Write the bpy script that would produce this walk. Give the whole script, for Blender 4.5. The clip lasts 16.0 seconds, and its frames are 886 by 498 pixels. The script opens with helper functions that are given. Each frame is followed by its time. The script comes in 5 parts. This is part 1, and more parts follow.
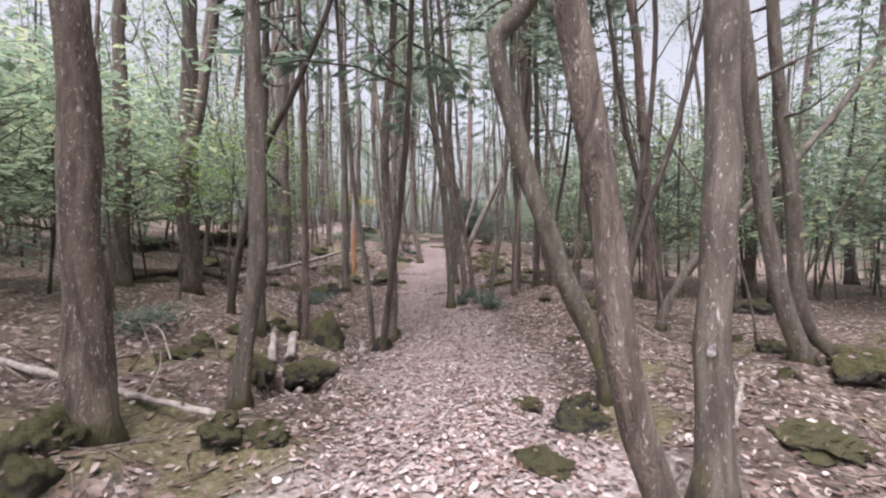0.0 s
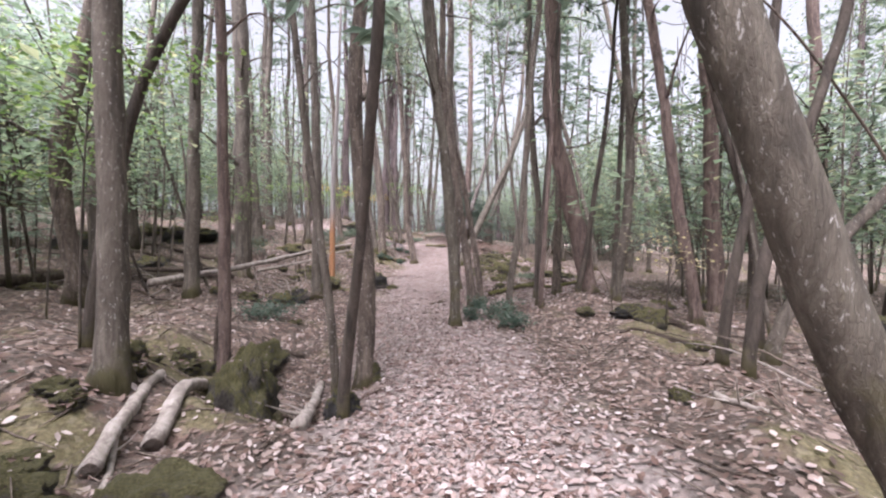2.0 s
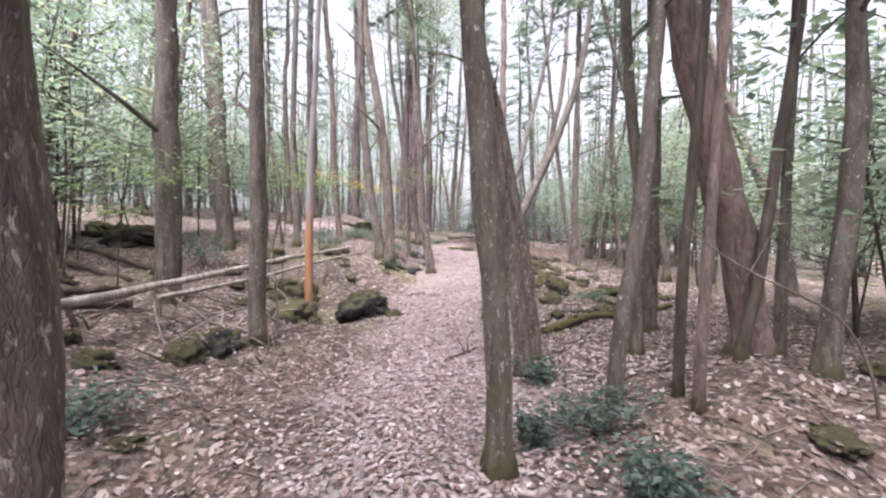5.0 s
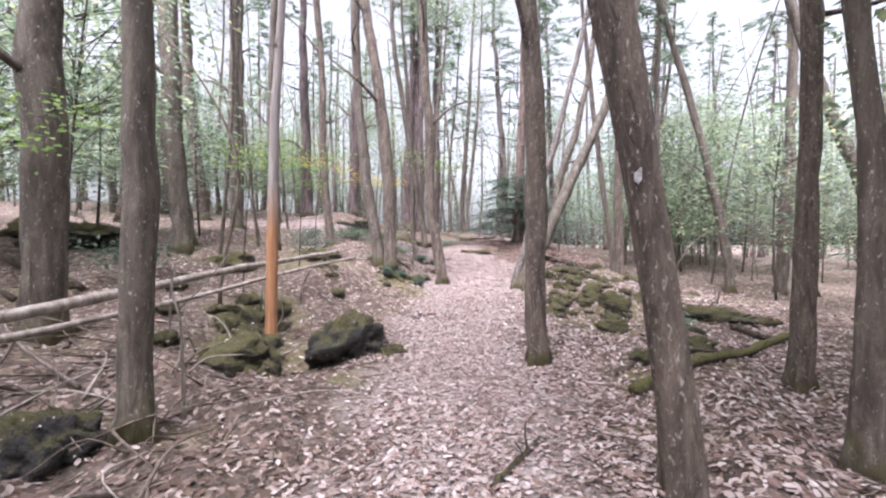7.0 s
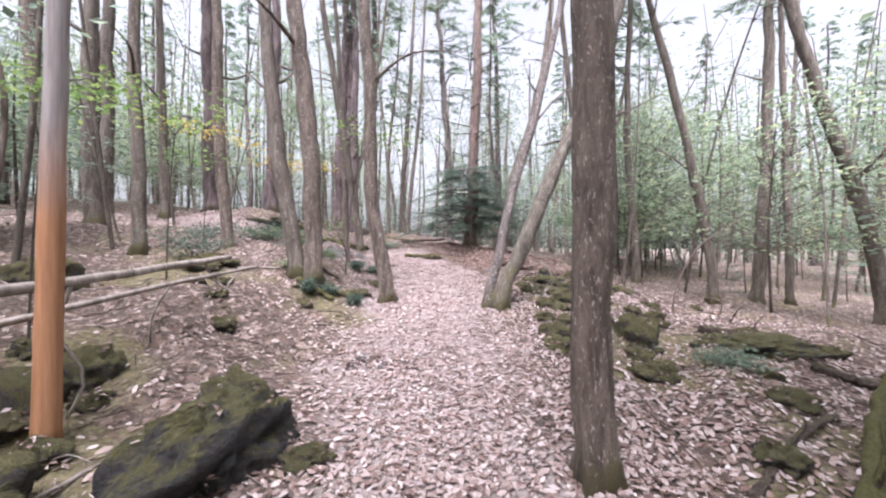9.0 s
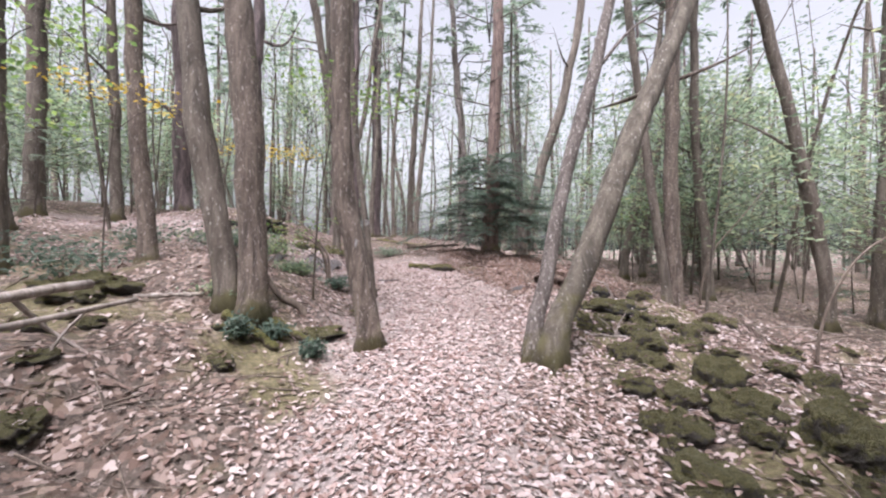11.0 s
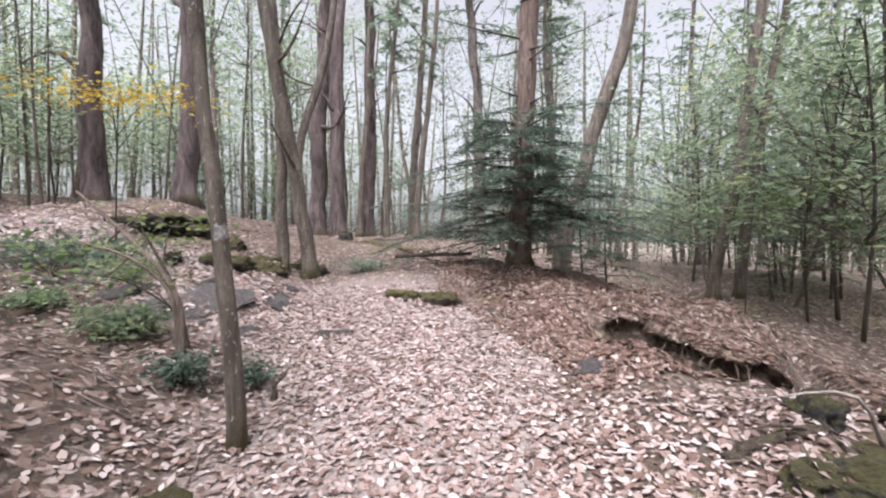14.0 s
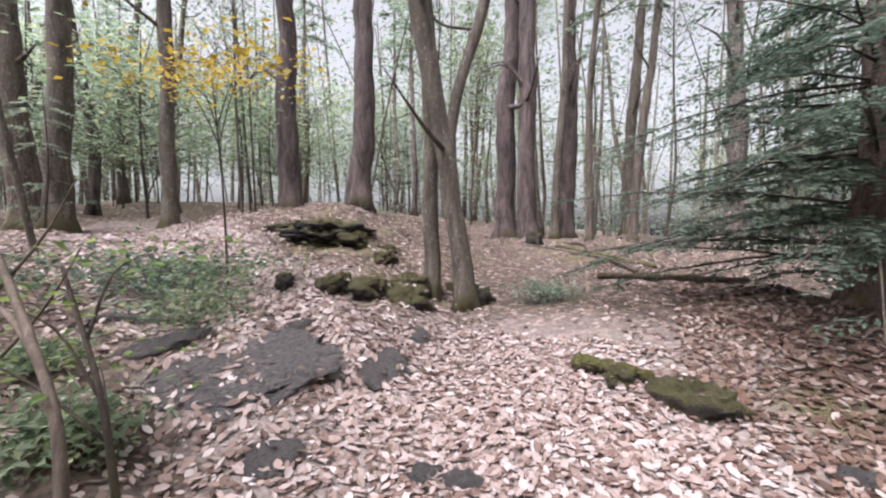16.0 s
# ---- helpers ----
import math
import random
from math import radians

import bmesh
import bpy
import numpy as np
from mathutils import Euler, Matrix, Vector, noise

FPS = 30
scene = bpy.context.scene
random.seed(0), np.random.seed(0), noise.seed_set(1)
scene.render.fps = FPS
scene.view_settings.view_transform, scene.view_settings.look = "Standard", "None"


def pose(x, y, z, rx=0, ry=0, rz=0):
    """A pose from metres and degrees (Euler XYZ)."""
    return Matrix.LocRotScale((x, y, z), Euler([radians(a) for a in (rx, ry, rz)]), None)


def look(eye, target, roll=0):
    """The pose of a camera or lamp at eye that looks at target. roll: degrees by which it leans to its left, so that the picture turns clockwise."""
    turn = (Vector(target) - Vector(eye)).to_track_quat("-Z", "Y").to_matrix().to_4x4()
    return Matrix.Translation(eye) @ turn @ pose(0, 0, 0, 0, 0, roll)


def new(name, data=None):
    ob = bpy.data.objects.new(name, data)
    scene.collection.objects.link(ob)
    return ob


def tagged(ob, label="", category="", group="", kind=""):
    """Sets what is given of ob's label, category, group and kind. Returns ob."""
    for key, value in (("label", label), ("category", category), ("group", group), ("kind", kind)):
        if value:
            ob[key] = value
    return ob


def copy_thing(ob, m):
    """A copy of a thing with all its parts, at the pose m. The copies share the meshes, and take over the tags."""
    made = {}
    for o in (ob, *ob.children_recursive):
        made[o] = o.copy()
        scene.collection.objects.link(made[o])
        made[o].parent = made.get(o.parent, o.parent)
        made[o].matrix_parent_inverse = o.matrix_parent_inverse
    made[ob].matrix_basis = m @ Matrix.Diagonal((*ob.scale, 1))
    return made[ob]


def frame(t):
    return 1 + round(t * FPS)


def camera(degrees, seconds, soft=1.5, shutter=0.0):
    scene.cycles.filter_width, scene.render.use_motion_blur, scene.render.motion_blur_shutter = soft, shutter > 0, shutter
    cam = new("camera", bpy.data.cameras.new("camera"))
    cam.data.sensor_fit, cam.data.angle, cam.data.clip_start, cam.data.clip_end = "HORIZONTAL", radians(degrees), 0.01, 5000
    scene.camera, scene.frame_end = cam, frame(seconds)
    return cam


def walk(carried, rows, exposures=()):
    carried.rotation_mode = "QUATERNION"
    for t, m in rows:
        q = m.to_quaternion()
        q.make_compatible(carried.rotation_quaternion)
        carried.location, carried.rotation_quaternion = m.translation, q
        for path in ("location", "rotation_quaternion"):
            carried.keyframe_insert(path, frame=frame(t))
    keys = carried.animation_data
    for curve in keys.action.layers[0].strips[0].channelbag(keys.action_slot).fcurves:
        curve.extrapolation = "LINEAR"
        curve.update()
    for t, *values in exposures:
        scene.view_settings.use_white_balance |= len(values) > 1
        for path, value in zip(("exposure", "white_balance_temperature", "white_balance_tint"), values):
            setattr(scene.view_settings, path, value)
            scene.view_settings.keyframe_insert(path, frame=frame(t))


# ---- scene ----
cam = camera(94.0, 16.0, soft=2.2)
# rows: seconds, x, y, z, pitch, roll, yaw
PATH = [
    (0, -0.000, -0.000, 1.500, -0.93, 0.27, -0.20),
    (0.5, -0.098, 0.687, 1.456, -0.75, 0.15, -0.69),
    (1, -0.133, 1.365, 1.403, -0.73, 0.06, -0.80),
    (1.5, -0.131, 2.050, 1.346, -0.76, 0.06, -0.86),
    (2, -0.085, 2.737, 1.321, -0.69, 0.13, -0.84),
    (2.5, -0.008, 3.417, 1.314, -0.74, 0.22, -0.89),
    (3, 0.011, 4.091, 1.341, -0.76, 0.24, -0.95),
    (3.5, 0.065, 4.775, 1.361, -0.73, 0.15, -0.85),
    (4, 0.044, 5.459, 1.389, -0.76, 0.07, -0.55),
    (4.5, 0.035, 6.144, 1.439, -0.79, 0.05, 0.76),
    (5, -0.022, 6.813, 1.463, -0.81, 0.03, 2.81),
    (5.2, -0.055, 7.069, 1.469, -0.86, 0.02, 3.86),
    (7.3, -0.461, 9.890, 1.492, -0.56, -0.04, 3.25),
    (7.5, -0.503, 10.155, 1.483, -0.54, -0.07, 0.48),
    (8, -0.602, 10.821, 1.483, -0.32, -0.18, -4.21),
    (8.5, -0.713, 11.498, 1.493, -0.30, -0.23, -4.79),
    (9, -0.786, 12.198, 1.498, -0.22, -0.23, -5.75),
    (9.2, -0.805, 12.478, 1.505, -0.23, -0.21, -5.78),
    (11.3, -0.440, 15.326, 1.661, 0.15, 0.05, -3.49),
    (11.5, -0.384, 15.600, 1.688, 0.09, 0.04, -3.23),
    (12, -0.227, 16.276, 1.818, -0.10, 0.00, -2.34),
    (12.5, -0.133, 16.944, 1.894, -0.51, -0.03, -2.20),
    (13, -0.053, 17.612, 1.989, -0.79, -0.02, -2.01),
    (13.5, -0.040, 18.285, 2.008, -1.06, -0.06, -2.11),
    (14, 0.018, 18.965, 2.007, -1.02, -0.07, -1.41),
    (14.5, 0.034, 19.639, 2.047, -0.92, -0.09, -0.62),
    (15, 0.033, 20.326, 2.110, -1.12, -0.07, 4.73),
    (15.5, -0.015, 21.027, 2.176, -1.36, 0.05, 15.45),
    (16, -0.125, 21.699, 2.243, -1.76, 0.27, 26.73),
]
walk(cam, [(t, pose(x, y, z, 90 + pitch, roll, yaw)) for t, x, y, z, pitch, roll, yaw in PATH],
     exposures=[(0.0, 1.32, 6150, 20), (1.0, 1.52, 6150, 21), (2.0, 1.66, 6100, 21), (4.0, 1.9, 6050, 21), (9.0, 1.78, 6000, 21),
                (12.0, 1.47, 6200, 18), (14.5, 1.47, 6200, 17), (16.0, 1.42, 6250, 18)])

# ---- world and sun: a bright overcast sky ----
world = bpy.data.worlds.new("overcast_sky")
scene.world = world
world.use_nodes = True
wn = world.node_tree
sky = wn.nodes.new("ShaderNodeTexSky")
sky.sky_type, sky.sun_disc = "NISHITA", False
sky.sun_elevation, sky.sun_rotation = radians(64), radians(200)
sky.air_density, sky.dust_density, sky.ozone_density = 1.0, 6.0, 1.0
pale = wn.nodes.new("ShaderNodeHueSaturation")
pale.inputs["Saturation"].default_value = 0.16
pale.inputs["Value"].default_value = 1.0
wn.links.new(sky.outputs[0], pale.inputs["Color"])
wn.links.new(pale.outputs[0], wn.nodes["Background"].inputs["Color"])
wn.nodes["Background"].inputs["Strength"].default_value = 0.115
sun = new("sun", bpy.data.lights.new("sun", "SUN"))
sun.data.energy, sun.data.angle, sun.data.color = 3.9, radians(40), (1.0, 0.97, 0.95)
sun.matrix_world = look((0, 0, 30), (5.0, 13.7, 0.0))


# ---- materials ----
def nodes_of(name):
    m = bpy.data.materials.new(name)
    m.use_nodes = True
    t = m.node_tree
    return m, t, t.nodes["Principled BSDF"]


def node(t, kind, **values):
    n = t.nodes.new(kind)
    for k, v in values.items():
        n.inputs[k.replace("_", " ")].default_value = v
    return n


def ramp(t, source, stops):
    r = t.nodes.new("ShaderNodeValToRGB")
    e = r.color_ramp.elements
    while len(e) < len(stops):
        e.new(0.5)
    for one, (at, col) in zip(e, stops):
        one.position = at
        one.color = (*col, 1) if len(col) == 3 else col
    t.links.new(source, r.inputs[0])
    return r.outputs[0]


def grey(v):
    return (v, v, v)


def mix(t, a, b, fac):
    m = t.nodes.new("ShaderNodeMix")
    m.data_type = "RGBA"
    for slot, v in ((6, a), (7, b)):
        if isinstance(v, tuple):
            m.inputs[slot].default_value = (*v, 1)
        else:
            t.links.new(v, m.inputs[slot])
    if isinstance(fac, float):
        m.inputs[0].default_value = fac
    else:
        t.links.new(fac, m.inputs[0])
    return m.outputs[2]


def noise_at(t, scale, detail=4.0, rough=0.6, stretch=(1, 1, 1), coord="Object", dist=0.0):
    c = t.nodes.new("ShaderNodeTexCoord")
    mp = t.nodes.new("ShaderNodeMapping")
    mp.inputs["Scale"].default_value = stretch
    t.links.new(c.outputs[coord], mp.inputs[0])
    n = node(t, "ShaderNodeTexNoise", Scale=scale, Detail=detail, Roughness=rough, Distortion=dist)
    t.links.new(mp.outputs[0], n.inputs["Vector"])
    return n.outputs["Fac"]


def relief(t, bsdf, height, strength, distance):
    b = node(t, "ShaderNodeBump", Strength=strength, Distance=distance)
    t.links.new(height, b.inputs["Height"])
    t.links.new(b.outputs[0], bsdf.inputs["Normal"])


def bark(name, dark, mid, light, fleck=0.62, furrow=9.0, moss=0.27, depth=0.03, fleckcol=(0.46, 0.43, 0.41), plate=42.0, rise=0.8):
    """Bark: long furrows, plates, pale lichen flecks and moss about the foot."""
    m, t, b = nodes_of(name)
    big = noise_at(t, 1.6, 3.0)
    fur = noise_at(t, furrow, 6.0, 0.7, (1, 1, 0.22), dist=0.6)
    base = mix(t, ramp(t, fur, [(0.38, dark), (0.52, tuple(v * 0.95 for v in mid)), (0.68, tuple(v * 0.92 for v in light))]), mid, ramp(t, big, [(0.4, grey(0.0)), (0.75, grey(0.45))]))
    c = t.nodes.new("ShaderNodeTexCoord")
    mp = t.nodes.new("ShaderNodeMapping")
    mp.inputs["Scale"].default_value = (1, 1, 0.3)
    t.links.new(c.outputs["Object"], mp.inputs[0])
    warp = node(t, "ShaderNodeTexNoise", Scale=7.0, Detail=3.0)
    t.links.new(mp.outputs[0], warp.inputs["Vector"])
    wob = t.nodes.new("ShaderNodeVectorMath")
    wob.operation = "MULTIPLY_ADD"
    wob.inputs[1].default_value = (0.42, 0.42, 0.42)
    t.links.new(warp.outputs["Color"], wob.inputs[0])
    t.links.new(mp.outputs[0], wob.inputs[2])
    plates = node(t, "ShaderNodeTexVoronoi", Scale=plate)
    plates.feature = "DISTANCE_TO_EDGE"
    t.links.new(wob.outputs[0], plates.inputs["Vector"])
    crack = ramp(t, plates.outputs["Distance"], [(0.0, grey(0.68)), (0.16, grey(1.0))])
    base = mix(t, dark, base, crack)
    spots = noise_at(t, 46.0, 4.0, 0.62, (1, 1, 0.42), dist=0.5)
    base = mix(t, base, fleckcol, ramp(t, spots, [(fleck, grey(0.0)), (fleck + 0.08, grey(0.75))]))
    sep = t.nodes.new("ShaderNodeSeparateXYZ")
    t.links.new(c.outputs["Object"], sep.inputs[0])
    low = t.nodes.new("ShaderNodeMapRange")
    for k, v in (("From Min", 0.0), ("From Max", rise), ("To Min", 0.42), ("To Max", 0.0)):
        low.inputs[k].default_value = v
    t.links.new(sep.outputs["Z"], low.inputs["Value"])
    patch = noise_at(t, 4.0, 4.0)
    add = t.nodes.new("ShaderNodeMath")
    add.operation = "ADD"
    t.links.new(low.outputs[0], add.inputs[0])
    t.links.new(patch, add.inputs[1])
    base = mix(t, base, (0.10, 0.09, 0.036), ramp(t, add.outputs[0], [(1.0 - moss, grey(0.0)), (1.2 - moss, grey(0.8))]))
    t.links.new(base, b.inputs["Base Color"])
    b.inputs["Roughness"].default_value = 0.88
    both = t.nodes.new("ShaderNodeMath")
    both.operation = "MULTIPLY_ADD"
    both.inputs[1].default_value = 0.16
    t.links.new(crack, both.inputs[0])
    t.links.new(fur, both.inputs[2])
    relief(t, b, both.outputs[0], 1.0, depth)
    return m


BARK = {
    "grey": bark("grey_brown_bark", (0.055, 0.044, 0.036), (0.135, 0.11, 0.09), (0.23, 0.195, 0.165), 0.61),
    "mossy": bark("moss_stained_bark", (0.05, 0.041, 0.032), (0.125, 0.105, 0.083), (0.215, 0.185, 0.15), 0.60, moss=0.27, rise=1.5),
    "dark": bark("dark_bark", (0.035, 0.027, 0.022), (0.085, 0.066, 0.054), (0.15, 0.12, 0.10), 0.68),
    "brown": bark("brown_flaking_bark", (0.055, 0.042, 0.034), (0.15, 0.116, 0.094), (0.25, 0.20, 0.165), 0.585, 12.0, 0.26, 0.045, (0.44, 0.38, 0.36)),
    "red": bark("reddish_bark", (0.07, 0.048, 0.042), (0.185, 0.13, 0.112), (0.29, 0.215, 0.19), 0.62, 14.0, 0.22, 0.04, (0.36, 0.3, 0.29)),
    "pale": bark("pale_scaly_bark", (0.06, 0.048, 0.042), (0.145, 0.12, 0.108), (0.25, 0.215, 0.20), 0.57, 12.0, 0.30, 0.04, (0.45, 0.42, 0.41)),
    "pine": bark("furrowed_pine_bark", (0.035, 0.027, 0.028), (0.135, 0.1, 0.098), (0.24, 0.185, 0.18), 0.74, 7.0, 0.15, 0.06, (0.35, 0.30, 0.29)),
}


def foliage(name, stops, glow=0.35, rough=0.55, shine=2.1):
    """Leaves: the colour varies leaf by leaf, and light shines through."""
    m, t, b = nodes_of(name)
    g = t.nodes.new("ShaderNodeNewGeometry")
    col = ramp(t, g.outputs["Random Per Island"], stops)
    t.links.new(col, b.inputs["Base Color"])
    b.inputs["Roughness"].default_value = rough
    tr = t.nodes.new("ShaderNodeBsdfTranslucent")
    through_leaf = t.nodes.new("ShaderNodeVectorMath")
    through_leaf.operation = "SCALE"
    through_leaf.inputs["Scale"].default_value = shine
    t.links.new(col, through_leaf.inputs[0])
    t.links.new(through_leaf.outputs[0], tr.inputs["Color"])
    mx = t.nodes.new("ShaderNodeMixShader")
    mx.inputs[0].default_value = glow
    t.links.new(b.outputs[0], mx.inputs[1])
    t.links.new(tr.outputs[0], mx.inputs[2])
    t.links.new(mx.outputs[0], t.nodes["Material Output"].inputs["Surface"])
    return m


# LEAF and PALE_NEEDLE are paled to put haze into the farther foliage.
LEAF = foliage("broad_green_leaves", [(0.0, (0.085, 0.115, 0.075)), (0.5, (0.13, 0.175, 0.112)), (0.85, (0.18, 0.22, 0.135)), (1.0, (0.25, 0.25, 0.14))], 0.55)
BRIGHT = foliage("bright_green_leaves", [(0.0, (0.085, 0.14, 0.045)), (0.6, (0.14, 0.215, 0.06)), (1.0, (0.22, 0.27, 0.09))], 0.55, 0.55, 1.5)
NEEDLE = foliage("dark_green_needles", [(0.0, (0.05, 0.08, 0.06)), (0.5, (0.085, 0.125, 0.095)), (1.0, (0.14, 0.18, 0.135))], 0.4, 0.55, 1.4)
PALE_NEEDLE = foliage("grey_green_needles", [(0.0, (0.085, 0.12, 0.09)), (0.5, (0.13, 0.172, 0.13)), (1.0, (0.2, 0.24, 0.175))], 0.5)
YELLOW = foliage("yellow_autumn_leaves", [(0.0, (0.30, 0.22, 0.03)), (0.6, (0.50, 0.34, 0.05)), (1.0, (0.5, 0.42, 0.13))], 0.5, 0.55, 1.1)
CREAM = foliage("cream_autumn_leaves", [(0.0, (0.40, 0.34, 0.20)), (0.6, (0.52, 0.46, 0.30)), (1.0, (0.60, 0.52, 0.24))], 0.4, 0.55, 1.1)
LITTER = foliage("fallen_leaves", [(0.0, (0.10, 0.058, 0.047)), (0.16, (0.20, 0.125, 0.105)), (0.4, (0.325, 0.24, 0.215)), (0.72, (0.40, 0.32, 0.305)), (0.93, (0.47, 0.40, 0.39)), (1.0, (0.57, 0.51, 0.50))], 0.08, 0.6, 1.0)
# Russet leaves, their tones darkened to hold the shade under the fir.
SHADED_RUSSET_LITTER = foliage("shaded_russet_leaves", [(0.0, (0.06, 0.034, 0.026)), (0.3, (0.12, 0.066, 0.047)), (0.6, (0.18, 0.11, 0.083)), (0.85, (0.25, 0.175, 0.15)), (1.0, (0.40, 0.33, 0.31))], 0.08, 0.65, 1.0)
BROWN_LITTER = foliage("brown_fallen_leaves", [(0.0, (0.06, 0.038, 0.03)), (0.3, (0.135, 0.083, 0.064)), (0.6, (0.215, 0.152, 0.128)), (0.86, (0.32, 0.25, 0.225)), (1.0, (0.5, 0.43, 0.41))], 0.08, 0.65, 1.0)


def soil():
    """The forest floor: trodden litter on the path, dark humus, twigs and moss beside it."""
    m, t, b = nodes_of("forest_floor")
    trod = t.nodes.new("ShaderNodeAttribute")
    trod.attribute_name = "trodden"
    fine = noise_at(t, 26.0, 6.0, 0.7)
    mid = noise_at(t, 5.0, 5.0, 0.65)
    big = noise_at(t, 0.9, 3.0)
    humus = mix(t, ramp(t, fine, [(0.3, (0.022, 0.017, 0.014)), (0.5, (0.085, 0.064, 0.052)), (0.7, (0.20, 0.16, 0.135))]), (0.06, 0.046, 0.037), ramp(t, mid, [(0.4, grey(0.0)), (0.7, grey(0.6))]))
    moss = ramp(t, fine, [(0.3, (0.05, 0.043, 0.02)), (0.52, (0.135, 0.118, 0.055)), (0.75, (0.25, 0.215, 0.12))])
    c = t.nodes.new("ShaderNodeTexCoord")
    warp = node(t, "ShaderNodeTexNoise", Scale=12.0, Detail=2.0)
    t.links.new(c.outputs["Object"], warp.inputs["Vector"])
    wob = t.nodes.new("ShaderNodeVectorMath")
    wob.operation = "MULTIPLY_ADD"
    wob.inputs[1].default_value = (0.09, 0.09, 0.09)
    t.links.new(warp.outputs["Color"], wob.inputs[0])
    t.links.new(c.outputs["Object"], wob.inputs[2])
    cells = node(t, "ShaderNodeTexVoronoi", Scale=19.0)
    t.links.new(wob.outputs[0], cells.inputs["Vector"])
    pick = t.nodes.new("ShaderNodeSeparateColor")
    t.links.new(cells.outputs["Color"], pick.inputs[0])
    flat_leaves = ramp(t, pick.outputs["Red"], [(0.0, (0.04, 0.026, 0.02)), (0.35, (0.11, 0.07, 0.054)), (0.65, (0.19, 0.135, 0.11)), (0.88, (0.28, 0.215, 0.19)), (1.0, (0.42, 0.35, 0.33))])
    shown = t.nodes.new("ShaderNodeMath")
    shown.operation = "MULTIPLY"
    t.links.new(ramp(t, pick.outputs["Green"], [(0.36, grey(0.0)), (0.42, grey(1.0))]), shown.inputs[0])
    t.links.new(ramp(t, mid, [(0.32, grey(0.25)), (0.5, grey(1.0))]), shown.inputs[1])
    humus = mix(t, humus, flat_leaves, shown.outputs[0])
    grown = t.nodes.new("ShaderNodeAttribute")
    grown.attribute_name = "mossy"
    spread_ = t.nodes.new("ShaderNodeMath")
    spread_.operation = "MULTIPLY_ADD"
    spread_.inputs[1].default_value = 0.75
    t.links.new(grown.outputs["Fac"], spread_.inputs[0])
    t.links.new(mid, spread_.inputs[2])
    side = mix(t, humus, moss, ramp(t, big, [(0.57, grey(0.0)), (0.68, grey(0.6))]))
    side = mix(t, side, moss, ramp(t, spread_.outputs[0], [(0.78, grey(0.0)), (1.12, grey(0.8))]))
    path = mix(t, ramp(t, fine, [(0.28, (0.12, 0.095, 0.085)), (0.5, (0.31, 0.26, 0.245)), (0.72, (0.48, 0.42, 0.40))]), (0.25, 0.205, 0.19), ramp(t, mid, [(0.35, grey(0.0)), (0.7, grey(0.55))]))
    t.links.new(mix(t, side, path, trod.outputs["Fac"]), b.inputs["Base Color"])
    b.inputs["Roughness"].default_value = 0.95
    relief(t, b, fine, 0.8, 0.03)
    return m


def mossy(name, stone, moss, cover=0.45, scale=5.0):
    """Stone or wood with moss on what faces up."""
    m, t, b = nodes_of(name)
    g = t.nodes.new("ShaderNodeNewGeometry")
    sep = t.nodes.new("ShaderNodeSeparateXYZ")
    t.links.new(g.outputs["Normal"], sep.inputs[0])
    fine = noise_at(t, scale * 6, 6.0, 0.7)
    patch = noise_at(t, scale * 1.6, 6.0, 0.7)
    add = t.nodes.new("ShaderNodeMath")
    add.operation = "MULTIPLY_ADD"
    add.inputs[1].default_value = 0.32
    t.links.new(sep.outputs["Z"], add.inputs[0])
    t.links.new(patch, add.inputs[2])
    s = ramp(t, fine, [(0.3, tuple(v * 0.45 for v in stone)), (0.7, tuple(v * 1.5 for v in stone))])
    mo = ramp(t, fine, [(0.3, tuple(v * 0.45 for v in moss)), (0.6, moss), (0.8, tuple(v * 1.7 for v in moss))])
    t.links.new(mix(t, s, mo, ramp(t, add.outputs[0], [(0.98 - cover, grey(0.0)), (1.14 - cover, grey(0.92))])), b.inputs["Base Color"])
    b.inputs["Roughness"].default_value = 0.92
    rough_ = t.nodes.new("ShaderNodeMath")
    rough_.operation = "MULTIPLY_ADD"
    rough_.inputs[1].default_value = 1.6
    t.links.new(patch, rough_.inputs[0])
    t.links.new(fine, rough_.inputs[2])
    relief(t, b, rough_.outputs[0], 1.0, 0.09)
    return m


SOIL = soil()
MOSS_ROCK = mossy("mossy_lava_rock", (0.11, 0.096, 0.082), (0.175, 0.16, 0.06), 0.52)
DARK_ROCK = mossy("dark_lava_rock", (0.06, 0.055, 0.054), (0.15, 0.138, 0.048), 0.36)
FLAT_ROCK = mossy("grey_flat_stone", (0.17, 0.155, 0.155), (0.12, 0.12, 0.06), 0.06)
MOSS_LOG = mossy("moss_covered_wood", (0.10, 0.075, 0.055), (0.19, 0.18, 0.05), 0.55, 6.0)
ROT_LOG = mossy("rotten_wood", (0.115, 0.085, 0.068), (0.12, 0.11, 0.035), 0.25, 4.0)
WHITE_LOG = bark("bleached_dead_wood", (0.14, 0.115, 0.10), (0.33, 0.285, 0.255), (0.52, 0.47, 0.44), 0.7, 8.0, -0.2, 0.01, (0.65, 0.62, 0.58))
TWIG = bark("dry_twig", (0.07, 0.052, 0.042), (0.16, 0.125, 0.10), (0.26, 0.21, 0.18), 0.7, 14.0, -0.2, 0.005)


